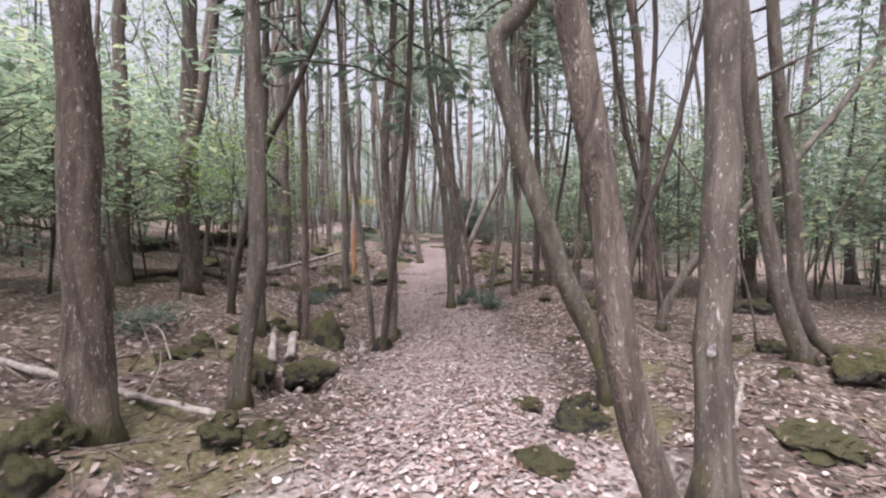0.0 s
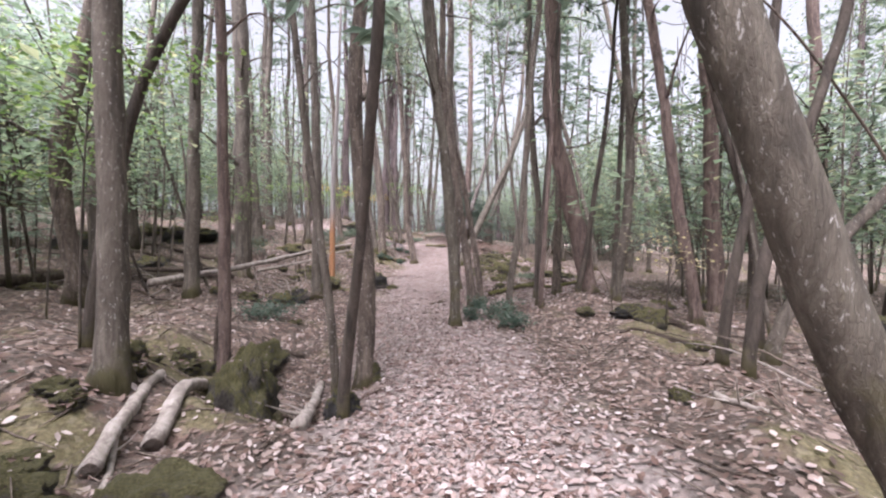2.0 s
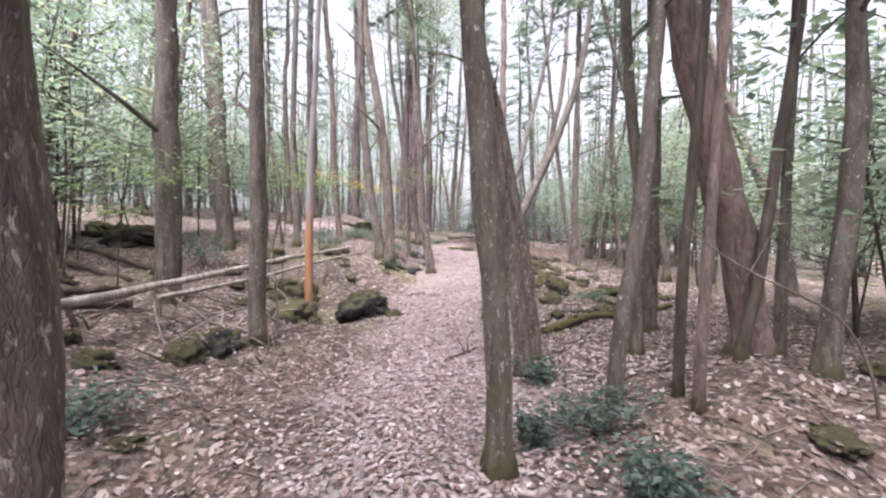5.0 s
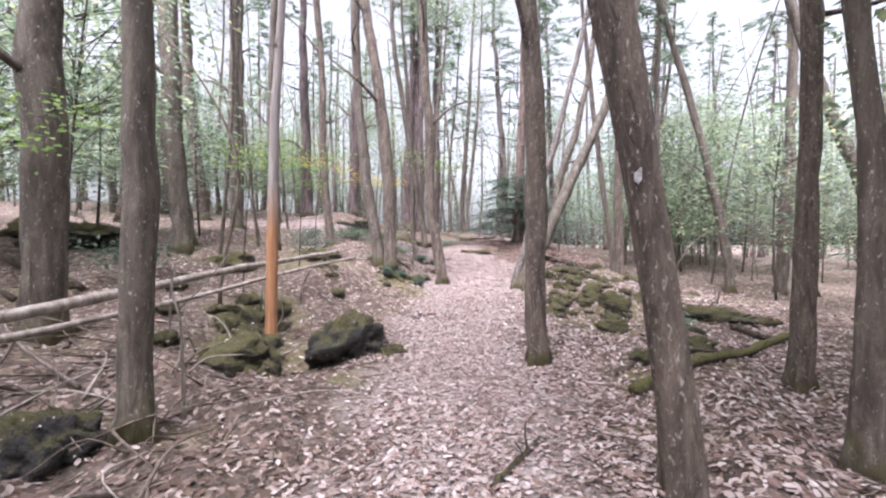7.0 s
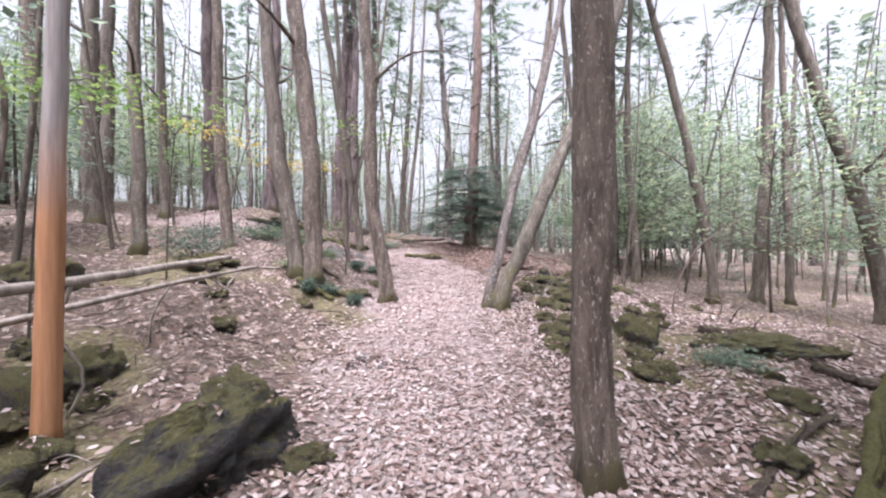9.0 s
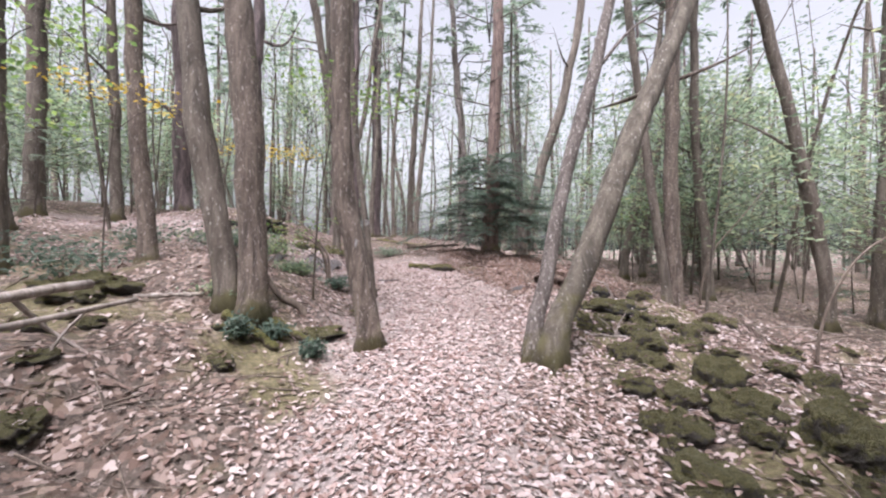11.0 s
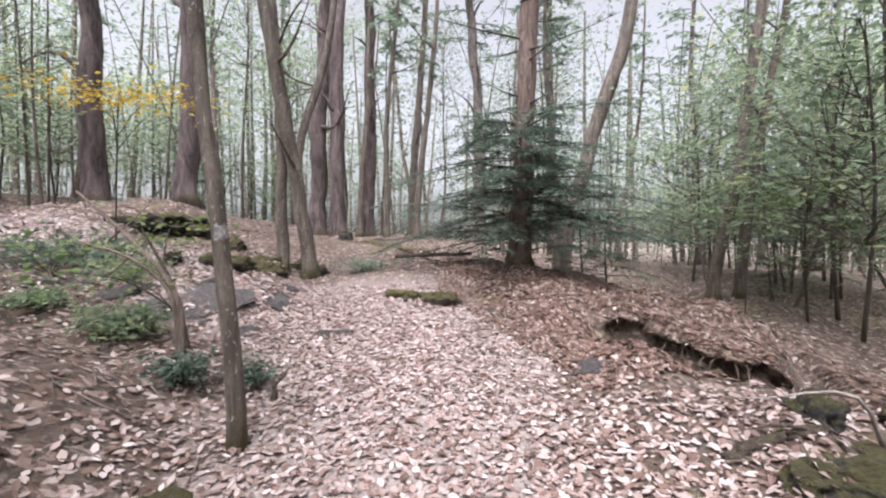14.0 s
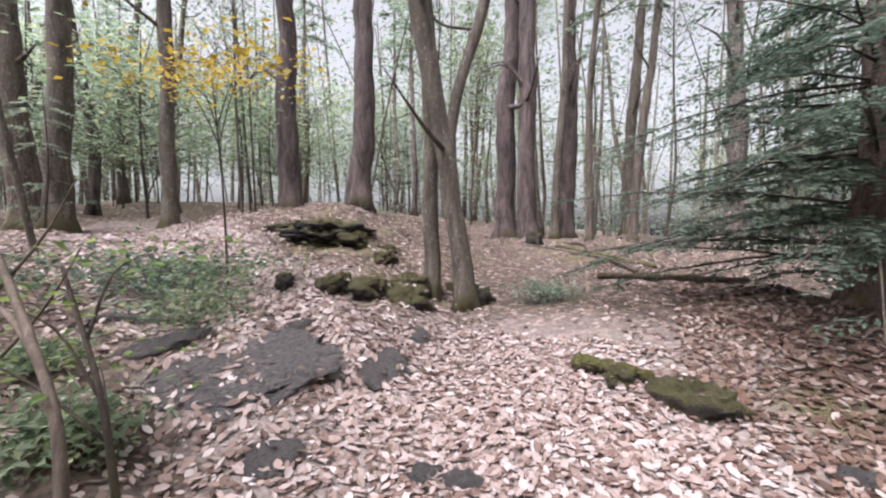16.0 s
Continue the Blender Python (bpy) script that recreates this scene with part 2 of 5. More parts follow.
def bare_pole():
    """Barkless wood: orange near the foot, weathered grey above."""
    m, t, b = nodes_of("bare_orange_wood")
    c = t.nodes.new("ShaderNodeTexCoord")
    sep = t.nodes.new("ShaderNodeSeparateXYZ")
    t.links.new(c.outputs["Object"], sep.inputs[0])
    wav = noise_at(t, 2.5, 3.0, 0.6, (1, 1, 0.4))
    add = t.nodes.new("ShaderNodeMath")
    add.operation = "ADD"
    t.links.new(sep.outputs["Z"], add.inputs[0])
    t.links.new(wav, add.inputs[1])
    grain = noise_at(t, 22.0, 5.0, 0.65, (1, 1, 0.06))
    orange = ramp(t, grain, [(0.3, (0.23, 0.105, 0.05)), (0.55, (0.36, 0.175, 0.085)), (0.8, (0.47, 0.26, 0.15))])
    weathered = ramp(t, grain, [(0.3, (0.17, 0.145, 0.14)), (0.7, (0.36, 0.32, 0.31))])
    mr = t.nodes.new("ShaderNodeMapRange")
    mr.inputs["From Min"].default_value, mr.inputs["From Max"].default_value = 2.0, 2.9
    t.links.new(add.outputs[0], mr.inputs["Value"])
    t.links.new(mix(t, orange, weathered, mr.outputs[0]), b.inputs["Base Color"])
    b.inputs["Roughness"].default_value = 0.75
    relief(t, b, grain, 0.4, 0.01)
    return m


POLE = bare_pole()
PAINT, _t, _b = nodes_of("white_trail_paint")
_t.links.new(ramp(_t, noise_at(_t, 30.0), [(0.38, (0.16, 0.14, 0.13)), (0.66, (0.42, 0.41, 0.42))]), _b.inputs["Base Color"])
_b.inputs["Roughness"].default_value = 0.7


# ---- the lie of the land ----
def smooth(a, b, v):
    v = np.clip((v - a) / (b - a), 0, 1)
    return v * v * (3 - 2 * v)


def trail_x(y):
    """The middle of the footpath at each y; past the bend it swings away to the left."""
    y = np.asarray(y, float)
    x = 0.25 - 0.75 * smooth(2, 15, y) + 0.25 * smooth(16, 21, y)
    return x - 0.05 * np.maximum(y - 22.0, 0) ** 2


def trail_z(y):
    y = np.asarray(y, float)
    return (0.05 - 0.12 * smooth(0, 5, y) + 0.04 * smooth(5, 9, y) - 0.06 * smooth(9, 13, y)
            + 0.7 * smooth(13.5, 21.5, y) + 0.55 * smooth(20, 26, y) + 1.0 * smooth(25, 33, y))


# knolls and hollows: x, y, radius, height
KNOLLS = [
    (-1.9, 7.2, 1.2, -0.3), (-1.25, 7.6, 0.7, -0.18), (2.9, 10.4, 1.6, 0.3), (2.2, 5.4, 1.0, 0.15),
    (-2.6, 11.4, 1.3, -0.12), (1.4, 15.2, 1.1, 0.15), (-2.9, 15.4, 1.1, -0.28), (2.9, 21.2, 1.2, 0.2),
    (3.2, 25.4, 1.5, 0.3), (1.65, 26.5, 1.0, 0.34), (-3.2, 20.8, 1.3, 0.45), (-5.8, 28.4, 2.6, 0.75),
    (-2.2, 15.5, 0.6, 0.2), (-3.0, 6.3, 0.8, 0.18), (5.2, 7.6, 1.8, -0.25), (-3.0, 25.2, 1.2, 0.12),
    (-0.3, 26.6, 1.3, 0.25), (2.75, 22.6, 0.5, -0.15), (-1.72, 4.62, 0.34, -1.0), (-2.15, 5.45, 0.5, -0.28),
    (-2.2, 8.8, 1.0, -0.25), (-2.4, 17.2, 0.7, -0.22), (-3.5, 16.2, 0.6, -0.2), (1.6, 14.5, 0.8, -0.12), (1.15, 3.75, 0.4, -0.2),
    (-1.35, 6.6, 0.35, -0.25),
]


def bank_rho(x, y):
    """Distance from the middle of the undercut bank, 1 along its front edge."""
    return np.sqrt(((np.asarray(x, float) - 3.35) / 1.3) ** 2 + ((np.asarray(y, float) - 24.45) / 1.55) ** 2)


# patches where moss has the upper hand over leaves: x, y, radius
MOSSY = [
    (0.95, 2.5, 0.75), (1.6, 3.6, 0.6), (2.3, 5.0, 0.5), (-1.35, 2.7, 0.55), (-2.5, 2.9, 0.9), (-2.7, 5.2, 0.6), (-1.9, 6.4, 0.6), (-2.9, 7.4, 0.7),
    (-3.4, 4.6, 0.5), (3.2, 8.6, 0.6), (4.6, 6.6, 0.9), (1.7, 14.3, 0.5), (2.6, 15.0, 0.6), (1.9, 16.9, 0.9), (3.2, 17.5, 1.0), (-3.1, 15.0, 0.8),
    (-3.9, 16.2, 0.9), (-1.75, 14.2, 0.35), (2.1, 19.2, 0.9), (2.6, 20.4, 0.8), (-2.0, 19.3, 0.7), (-1.5, 18.6, 0.5), (3.4, 21.2, 0.7), (-4.4, 19.2, 1.0),
    (-2.9, 25.7, 0.6), (-4.7, 26.9, 0.8), (0.75, 24.9, 0.35),
]


def moss_cover(x, y):
    x, y = np.asarray(x, float), np.asarray(y, float)
    best = np.zeros(np.broadcast(x, y).shape)
    for mx, my, r in MOSSY:
        best = np.maximum(best, np.exp(-(((x - mx) ** 2 + (y - my) ** 2) / (r * r)) ** 1.4))
    return best


def ground(x, y, fine=True):
    """The height of the ground."""
    x, y = np.asarray(x, float), np.asarray(y, float)
    side = x - np.clip(trail_x(y), -3.0, 1.0)
    left, right = np.maximum(-side - 1.1, 0), np.maximum(side - 2.6, 0)
    z = trail_z(y) + 1.9 * (1 - np.exp(-left * 0.13)) * (0.55 + 0.45 * smooth(10, 22, y))
    z = z - (1 - np.exp(-right * 0.10)) * (0.25 + 1.6 * smooth(15, 22, y))
    for kx, ky, r, h in KNOLLS:
        z = z + h * np.exp(-((x - kx) ** 2 + (y - ky) ** 2) / (r * r))
    # the undercut bank beside the bend: a low mound with a dark hollow along its front
    rho = bank_rho(x, y)
    front = (1 - smooth(23.9, 24.5, y)) * smooth(1.5, 2.0, x)
    z = z + 0.10 * (1 - smooth(0.78, 0.86, rho)) * (1 - smooth(24.4, 25.8, y))
    z = z - (0.30 * np.exp(-((rho - 0.95) / 0.10) ** 2) + 0.10 * smooth(0.9, 1.0, rho) * (1 - smooth(1.15, 1.6, rho))) * front
    if fine:
        off = smooth(0.8, 2.2, np.abs(side)) * (1 - smooth(40, 90, np.hypot(x, y - 12)) * 0.6)
        z = z + off * (0.10 * np.sin(x * 1.9 + 1.3 * np.sin(y * 0.9)) * np.sin(y * 1.6 + np.sin(x * 1.3))
                       + 0.06 * np.sin(x * 4.3 + y * 1.7) * np.sin(y * 4.9 - x * 1.1)
                       + 0.035 * np.abs(np.sin(x * 8.1 - y * 3.0 + np.sin(y * 5)) * np.sin(y * 9.2 + x * 4.1)))
        z = z + 0.012 * np.sin(x * 5.1 + y * 2.3) * np.sin(y * 6.3 - x * 2.2)
    return z


# ---- building helpers ----
rng = np.random.default_rng(7)


def unit(v):
    v = np.asarray(v, float)
    return v / np.maximum(np.linalg.norm(v, axis=-1, keepdims=True), 1e-9)


def curve_through(points, n):
    """A smooth line of n points through the given ones."""
    p = np.asarray(points, float)
    d = np.r_[0, np.cumsum(np.linalg.norm(np.diff(p, axis=0), axis=1))]
    m = np.gradient(p, d, axis=0)
    s = np.linspace(0, d[-1], n)
    k = np.clip(np.searchsorted(d, s, "right") - 1, 0, len(p) - 2)
    h = (d[k + 1] - d[k])[:, None]
    u = ((s - d[k]) / (d[k + 1] - d[k]))[:, None]
    return ((2 * u ** 3 - 3 * u ** 2 + 1) * p[k] + (u ** 3 - 2 * u ** 2 + u) * h * m[k]
            + (3 * u ** 2 - 2 * u ** 3) * p[k + 1] + (u ** 3 - u ** 2) * h * m[k + 1])


class Shape:
    """Collects vertices and faces of one mesh."""

    def __init__(self):
        self.v, self.f, self.n = [], [], 0

    def add(self, v, f):
        self.v.append(np.asarray(v, float))
        self.f.append([[i + self.n for i in q] for q in np.asarray(f).tolist()])
        self.n += len(v)

    def tube(self, pts, radii, sides=8, rough=0.0, flare=0.0, lobes=4, cap=True, seed=0):
        pts, radii = np.asarray(pts, float), np.asarray(radii, float)
        r = np.random.default_rng(seed)
        n = len(pts)
        tang = unit(np.gradient(pts, axis=0))
        ref = np.array((0.0, 1.0, 0.0)) if abs(tang[:, 1]).mean() < 0.75 else np.array((1.0, 0.0, 0.0))
        a = unit(np.cross(ref, tang))
        b = np.cross(tang, a)
        th = np.linspace(0, 2 * np.pi, sides, endpoint=False)
        run = np.r_[0, np.cumsum(np.linalg.norm(np.diff(pts, axis=0), axis=1))]
        rad = radii[:, None] * np.ones((n, sides))
        if rough:
            for _ in range(7):
                q, w, ph = r.integers(1, 5), r.uniform(0.8, 9), r.uniform(0, 6.28, 2)
                rad *= 1 + rough * 0.45 * np.sin(q * th[None] + ph[0] + 0.6 * np.sin(run[:, None] * w * 0.5)) * np.sin(run[:, None] * w + ph[1])
        if flare:
            ph = r.uniform(0, 6.28)
            rad *= 1 + flare * np.exp(-run / 0.16)[:, None] * (0.75 + 0.5 * np.cos(lobes * th + ph)[None])
        ring = pts[:, None] + rad[..., None] * (np.cos(th)[None, :, None] * a[:, None] + np.sin(th)[None, :, None] * b[:, None])
        i = np.arange(n - 1)[:, None] * sides
        j = np.arange(sides)[None]
        k = (j + 1) % sides
        self.add(ring.reshape(-1, 3), np.stack([i + j, i + k, i + sides + k, i + sides + j], -1).reshape(-1, 4))
        if cap:
            for row, flip in ((0, True), (n - 1, False)):
                q = [self.n - n * sides + row * sides + s for s in range(sides)]
                self.f.append([q[::-1] if flip else q])

    def leaves(self, at, along, length, width, droop=0.25, curl=0.2, seed=0):
        """Folded pointed leaves: base points, directions, lengths and widths."""
        r = np.random.default_rng(seed)
        at, along = np.asarray(at, float), unit(along)
        n = len(at)
        length, width = np.broadcast_to(length, n)[:, None], np.broadcast_to(width, n)[:, None]
        side = unit(np.cross(along, unit(r.normal(size=(n, 3)) * 0.45 + (0, 0, 1))))
        up = np.cross(side, along)
        midp = at + along * length * 0.5
        v = np.stack([at, midp + side * width * 0.5 + up * length * curl * 0.5, at + along * length - up * length * droop * 0.3,
                      midp - side * width * 0.5 + up * length * curl * 0.5], 1).reshape(-1, 3)
        i = np.arange(n)[:, None] * 4
        self.add(v, np.concatenate([i + (0, 1, 2), i + (0, 2, 3)], 0))

    def mesh(self, name, flat=False):
        me = bpy.data.meshes.new(name)
        me.from_pydata(np.concatenate(self.v).tolist(), [], [q for part_ in self.f for q in part_])
        if not flat:
            me.polygons.foreach_set("use_smooth", np.ones(len(me.polygons), bool))
        return me


def part(name, shape, material, parent=None, label="", flat=False):
    """Links a shape, or a mesh that is shared, as one object under its thing."""
    me = shape if isinstance(shape, bpy.types.Mesh) else shape.mesh(name, flat)
    if not me.materials:
        me.materials.append(material)
    ob = new(name, me)
    ob.parent = parent
    return tagged(ob, label)


def thing(name, x, y, z, label, category, group="", kind=""):
    ob = new(name)
    ob.location = (x, y, z)
    ob.empty_display_size = 0.2
    return tagged(ob, label, category, group, kind)


def gz(x, y):
    return float(ground(x, y))


# ---- the ground: one sheet to the horizon ----
def spread(lo, hi, step, reach):
    core = np.arange(lo, hi + step / 2, step)
    out = step * np.cumsum(1.16 ** np.arange(1, 80))
    out = out[out < reach]
    return np.r_[(lo - out)[::-1], core, hi + out]


def build_ground():
    xs, ys = spread(-5.5, 5.5, 0.09, 900), spread(-1.0, 29.0, 0.10, 900)
    gx, gy = np.meshgrid(xs, ys)
    z = ground(gx, gy)
    side = np.abs(gx - trail_x(gy))
    ragged = 0.22 * np.sin(gy * 2.1 + 0.7 * np.sin(gx * 3)) + 0.15 * np.sin(gy * 5.3 + gx * 2.0)
    half = 0.95 + 0.35 * smooth(16, 24, gy) + 0.25 * (1 - smooth(0, 5, gy))
    trod = (1 - smooth(half - 0.25, half + 0.35, side + ragged * 0.8)) * (1 - smooth(25.0, 26.5, gy))
    bend = np.abs(gy - (23.9 - 0.22 * (gx + 0.6))) + ragged * 0.6
    trod = np.maximum(trod, (1 - smooth(0.7, 1.3, bend)) * smooth(0.2, -0.4, gx) * smooth(-11, -8, gx))
    w, h = len(xs), len(ys)
    i = (np.arange(h - 1)[:, None] * w + np.arange(w - 1)[None]).reshape(-1)
    me = bpy.data.meshes.new("ground")
    me.from_pydata(np.stack([gx, gy, z], -1).reshape(-1, 3).tolist(), [], np.stack([i, i + 1, i + w + 1, i + w], -1).tolist())
    me.polygons.foreach_set("use_smooth", np.ones(len(me.polygons), bool))
    me.attributes.new("trodden", "FLOAT", "POINT").data.foreach_set("value", trod.reshape(-1))
    me.attributes.new("mossy", "FLOAT", "POINT").data.foreach_set("value", moss_cover(gx, gy).reshape(-1))
    me.materials.append(SOIL)
    tagged(new("ground", me), "uneven brown forest floor with a trodden leafy footpath", "ground", kind="structure")


build_ground()


# ---- trees ----
def broadleaf_crown(seed, n=1500, wide=2.2, tall=4.5, leaf=0.16):
    """Clumps of leaves on forking twigs."""
    r = np.random.default_rng(seed)
    wood, green = Shape(), Shape()
    per = 30
    for k in range(n // per):
        a, h = r.uniform(0, 6.28), r.uniform(0, 1)
        reach = wide * math.sqrt(r.uniform(0.05, 1)) * (0.35 + 0.65 * math.sin(math.pi * min(0.95, h * 0.8 + 0.15)))
        tip = np.array((math.cos(a) * reach, math.sin(a) * reach, h * tall + r.normal() * 0.2))
        foot = np.array((0, 0, max(0, tip[2] - 0.5 - reach * 0.5)))
        midp = (tip + foot) / 2 + r.normal(size=3) * 0.12 - (0, 0, 0.1)
        wood.tube(curve_through([foot, midp, tip], 4), np.linspace(0.012, 0.004, 4), 3, cap=False)
        at = tip + r.normal(size=(per, 3)) * (0.42, 0.42, 0.12)
        way = unit(at - tip + r.normal(size=(per, 3)) * 0.3) - (0, 0, 0.25)
        size = r.uniform(0.6, 1.25, per) * leaf
        green.leaves(at, way, size, size * 0.55, seed=seed + k)
    return wood.mesh("branchwork"), green.mesh("crown", True)


def needle_crown(seed, n=1800, wide=1.9, tall=6.0, spray=0.3):
    """Tiers of drooping boughs with flat sprays."""
    r = np.random.default_rng(seed)
    wood, green = Shape(), Shape()
    boughs = int(tall * 5)
    per = max(12, n // boughs)
    for k in range(boughs):
        h = (k + r.uniform(0, 1)) / boughs
        a = r.uniform(0, 6.28)
        reach = wide * (1.05 - h * 0.85) * r.uniform(0.55, 1.1)
        out = np.array((math.cos(a), math.sin(a), 0))
        foot = np.array((0, 0, h * tall))
        tip = foot + out * reach + (0, 0, r.uniform(-0.35, 0.1) * reach)
        line = curve_through([foot, (foot + tip) / 2 + (0, 0, 0.12 * reach), tip], 7)
        wood.tube(line[::2], np.linspace(0.022, 0.004, 4), 3, cap=False)
        u = r.uniform(0.25, 1.0, per)
        at = line[np.minimum((u * 6).astype(int), 6)] + r.normal(size=(per, 3)) * (0.06, 0.06, 0.03)
        across = np.cross(out, (0, 0, 1)) * r.choice([-1, 1], per)[:, None]
        way = out * 0.6 + across * r.uniform(0.2, 1, per)[:, None] + r.normal(size=(per, 3)) * 0.12 - (0, 0, 0.15)
        size = spray * r.uniform(0.5, 1.2, per)
        green.leaves(at, way, size, size * 0.26, curl=0.06, seed=seed + k)
    return wood.mesh("branchwork"), green.mesh("crown", True)


CROWNS = {
    "leafy": [broadleaf_crown(10 + k, 2000, 2.4, 4.6, 0.14) for k in range(4)],
    "needle": [needle_crown(30 + k, 1850, 2.1, 8.4, 0.305) for k in range(4)],
}
WORDS = {
    "mossy": "grey-brown tree with green moss up its foot",
    "grey": "grey-brown slender tree with lichen flecks", "dark": "thin dark tree with sparse leaves",
    "brown": "brown flaky tree with mossy foot", "red": "reddish-brown tree with scaly bark",
    "pale": "leaning grey tree with pale lichen", "pine": "tall pine with dark furrowed bark",
}


def tree(x, y, radius, kind, bends, tall=12.0, crown="leafy", limbs=4, label="", first=3.2, mark=None, sides=14):
    """One tree: a trunk that bends through the given offsets from its foot, limbs and a crown."""
    seed = int(abs(x * 131 + y * 977)) % 9999
    r = np.random.default_rng(seed)
    z = gz(x, y)
    root = thing("tree", x, y, z, label or WORDS[kind] + " on the forest floor", "tree")
    pts = [(0, 0, -0.15), (0, 0, 0.0)] + [b for b in bends]
    if len(pts) == 2:
        pts.append((r.normal() * 0.05, r.normal() * 0.05, 3.0))
    last, before = np.array(pts[-1], float), np.array(pts[-2], float)
    lean = (last - before) / max(0.3, last[2] - before[2])
    while pts[-1][2] < tall - 1.0:
        lean = lean * 0.72
        lean[2] = 1
        pts.append(tuple(np.array(pts[-1]) + lean * 2.2 + (r.normal() * 0.07, r.normal() * 0.07, 0)))
    line = curve_through(pts, max(18, int(tall * (3.2 if sides > 10 else 1.5))))
    line[2:, :2] += 0.25 * radius * np.cumsum(r.normal(size=(len(line) - 2, 2)), axis=0) * 0.35
    u = np.linspace(0, 1, len(line))
    rad = radius * (1 - 0.72 * u ** 1.1) * (1 + 0.05 * np.sin(u * 23 + seed))
    s = Shape()
    s.tube(line, rad, sides if radius > 0.05 else 8, 0.10, 0.85 if radius > 0.08 else 0.45, int(r.integers(3, 6)), seed=seed)
    part("trunk", s, BARK[kind], root)
    for k in range(limbs):
        i = int(np.interp(first + (tall - first) * 0.65 * (k + r.uniform(0, 0.8)) / max(1, limbs), line[:, 2], np.arange(len(line))))
        a, reach = r.uniform(0, 6.28), r.uniform(0.8, 2.0) * min(1.0, 0.5 + radius * 4)
        foot = line[i]
        out = np.array((math.cos(a), math.sin(a), 0))
        tip = foot + out * reach + (0, 0, reach * r.uniform(0.1, 0.9))
        bl = curve_through([foot, foot + out * reach * 0.4 + (0, 0, reach * r.uniform(0.0, 0.5)) + r.normal(size=3) * 0.08, tip], 9)
        b = Shape()
        b.tube(bl, np.linspace(max(0.012, rad[i] * 0.34), 0.004, 9), 6 if sides > 10 else 4, 0.1)
        for j in range(3):
            q = bl[3 + 2 * j]
            e = q + unit(r.normal(size=3) + out * 1.2 + (0, 0, 0.4)) * reach * r.uniform(0.25, 0.5)
            b.tube(curve_through([q, (q + e) / 2 + r.normal(size=3) * 0.05, e], 5), np.linspace(0.008, 0.002, 5), 3, cap=False)
        part("limb", b, BARK[kind], root)
    if crown:
        twigs, green = CROWNS[crown][seed % 4]
        for me, name, mat in ((twigs, "branchwork", BARK["dark"]), (green, "crown", LEAF if crown == "leafy" else PALE_NEEDLE)):
            ob = tagged(part(name, me, mat, root), kind="stuff")
            top = line[-1]
            size = 0.7 + 0.035 * (seed % 10)
            drop = (3.6 if crown == "leafy" else 7.6) * size
            j = int(np.interp(max(3.5, top[2] - drop), line[:, 2], np.arange(len(line))))
            ob.matrix_local = pose(*line[j], 0, 0, (seed * 37) % 360) @ Matrix.Scale(size, 4)
    if mark:
        h, face, wide, high = mark
        j = int(np.interp(h, line[:, 2], np.arange(len(line))))
        p = Shape()
        th = np.radians(face) + np.linspace(-0.5, 0.5, 7) * wide / rad[j]
        hs = np.linspace(-0.5, 0.5, 6) * high
        q = np.array([[line[j] + ((rad[j] * 1.1 + 0.004) * math.cos(t), (rad[j] * 1.1 + 0.004) * math.sin(t), v + 0.012 * math.sin(9 * t + 30 * v)) for t in th] for v in hs])
        i = (np.arange(5)[:, None] * 7 + np.arange(6)[None]).reshape(-1)
        p.add(q.reshape(-1, 3), np.stack([i, i + 1, i + 8, i + 7], -1))
        part("paint_mark", p, PAINT, root, "small faded white trail mark; one stands for lichen")
    return root


# measured trees: foot, radius, bark, bends of the trunk (offsets from the foot)
tree(-2.55, 3.00, 0.145, "brown", [(-0.05, 0.03, 1.55), (-0.11, 0.05, 3.20)], 15.0, "leafy")
tree(-1.85, 3.75, 0.082, "grey", [(0.18, 0.02, 1.48), (0.12, 0.05, 3.13)], 10.9, "needle")
tree(0.96, 1.37, 0.062, "brown", [(-0.20, 0.01, 0.56), (-0.35, 0.02, 1.06), (-0.43, 0.03, 1.71), (-0.54, 0.04, 2.29)], 11.2, "leafy")
tree(1.70, 4.09, 0.111, "mossy", [(-0.53, 0.02, 1.30), (-0.83, 0.04, 2.26), (-1.08, 0.06, 3.21), (-1.15, 0.06, 3.50), (-0.80, 0.07, 3.94)], 14.4, "leafy")
tree(1.50, 2.24, 0.098, "grey", [(0.01, 0.02, 1.41), (0.07, 0.05, 2.81)], 12.9, "needle", mark=(1.15, -124, 0.035, 0.05))
tree(4.53, 5.15, 0.109, "grey", [(-0.18, 0.01, 0.61), (-0.49, 0.04, 2.45), (-0.76, 0.08, 4.58)], 13.0, "leafy")
tree(5.22, 5.35, 0.093, "grey", [(-0.37, 0.01, 0.33), (-0.66, 0.04, 2.18), (-0.94, 0.08, 4.76)], 12.6, "leafy")
tree(-2.78, 6.17, 0.116, "grey", [(0.00, 0.03, 1.90), (-0.04, 0.05, 3.58)], 14.2, "needle")
tree(-2.40, 7.23, 0.065, "red", [(0.01, 0.02, 1.67), (-0.02, 0.05, 3.75)], 11.8, "needle")
tree(-2.91, 12.45, 0.118, "grey", [(0.03, 0.04, 2.44), (-0.02, 0.07, 4.81)], 15.1, "needle")
tree(-0.93, 7.54, 0.098, "brown", [(0.01, 0.02, 1.44), (-0.07, 0.03, 2.39), (-0.12, 0.04, 3.33)], 11.7, "leafy", mark=(2.25, -67, 0.035, 0.06))
tree(-0.89, 6.25, 0.049, "dark", [(0.17, -0.26, 1.22), (0.29, -0.47, 2.04), (0.38, -0.68, 2.71)], 10.1, "needle")
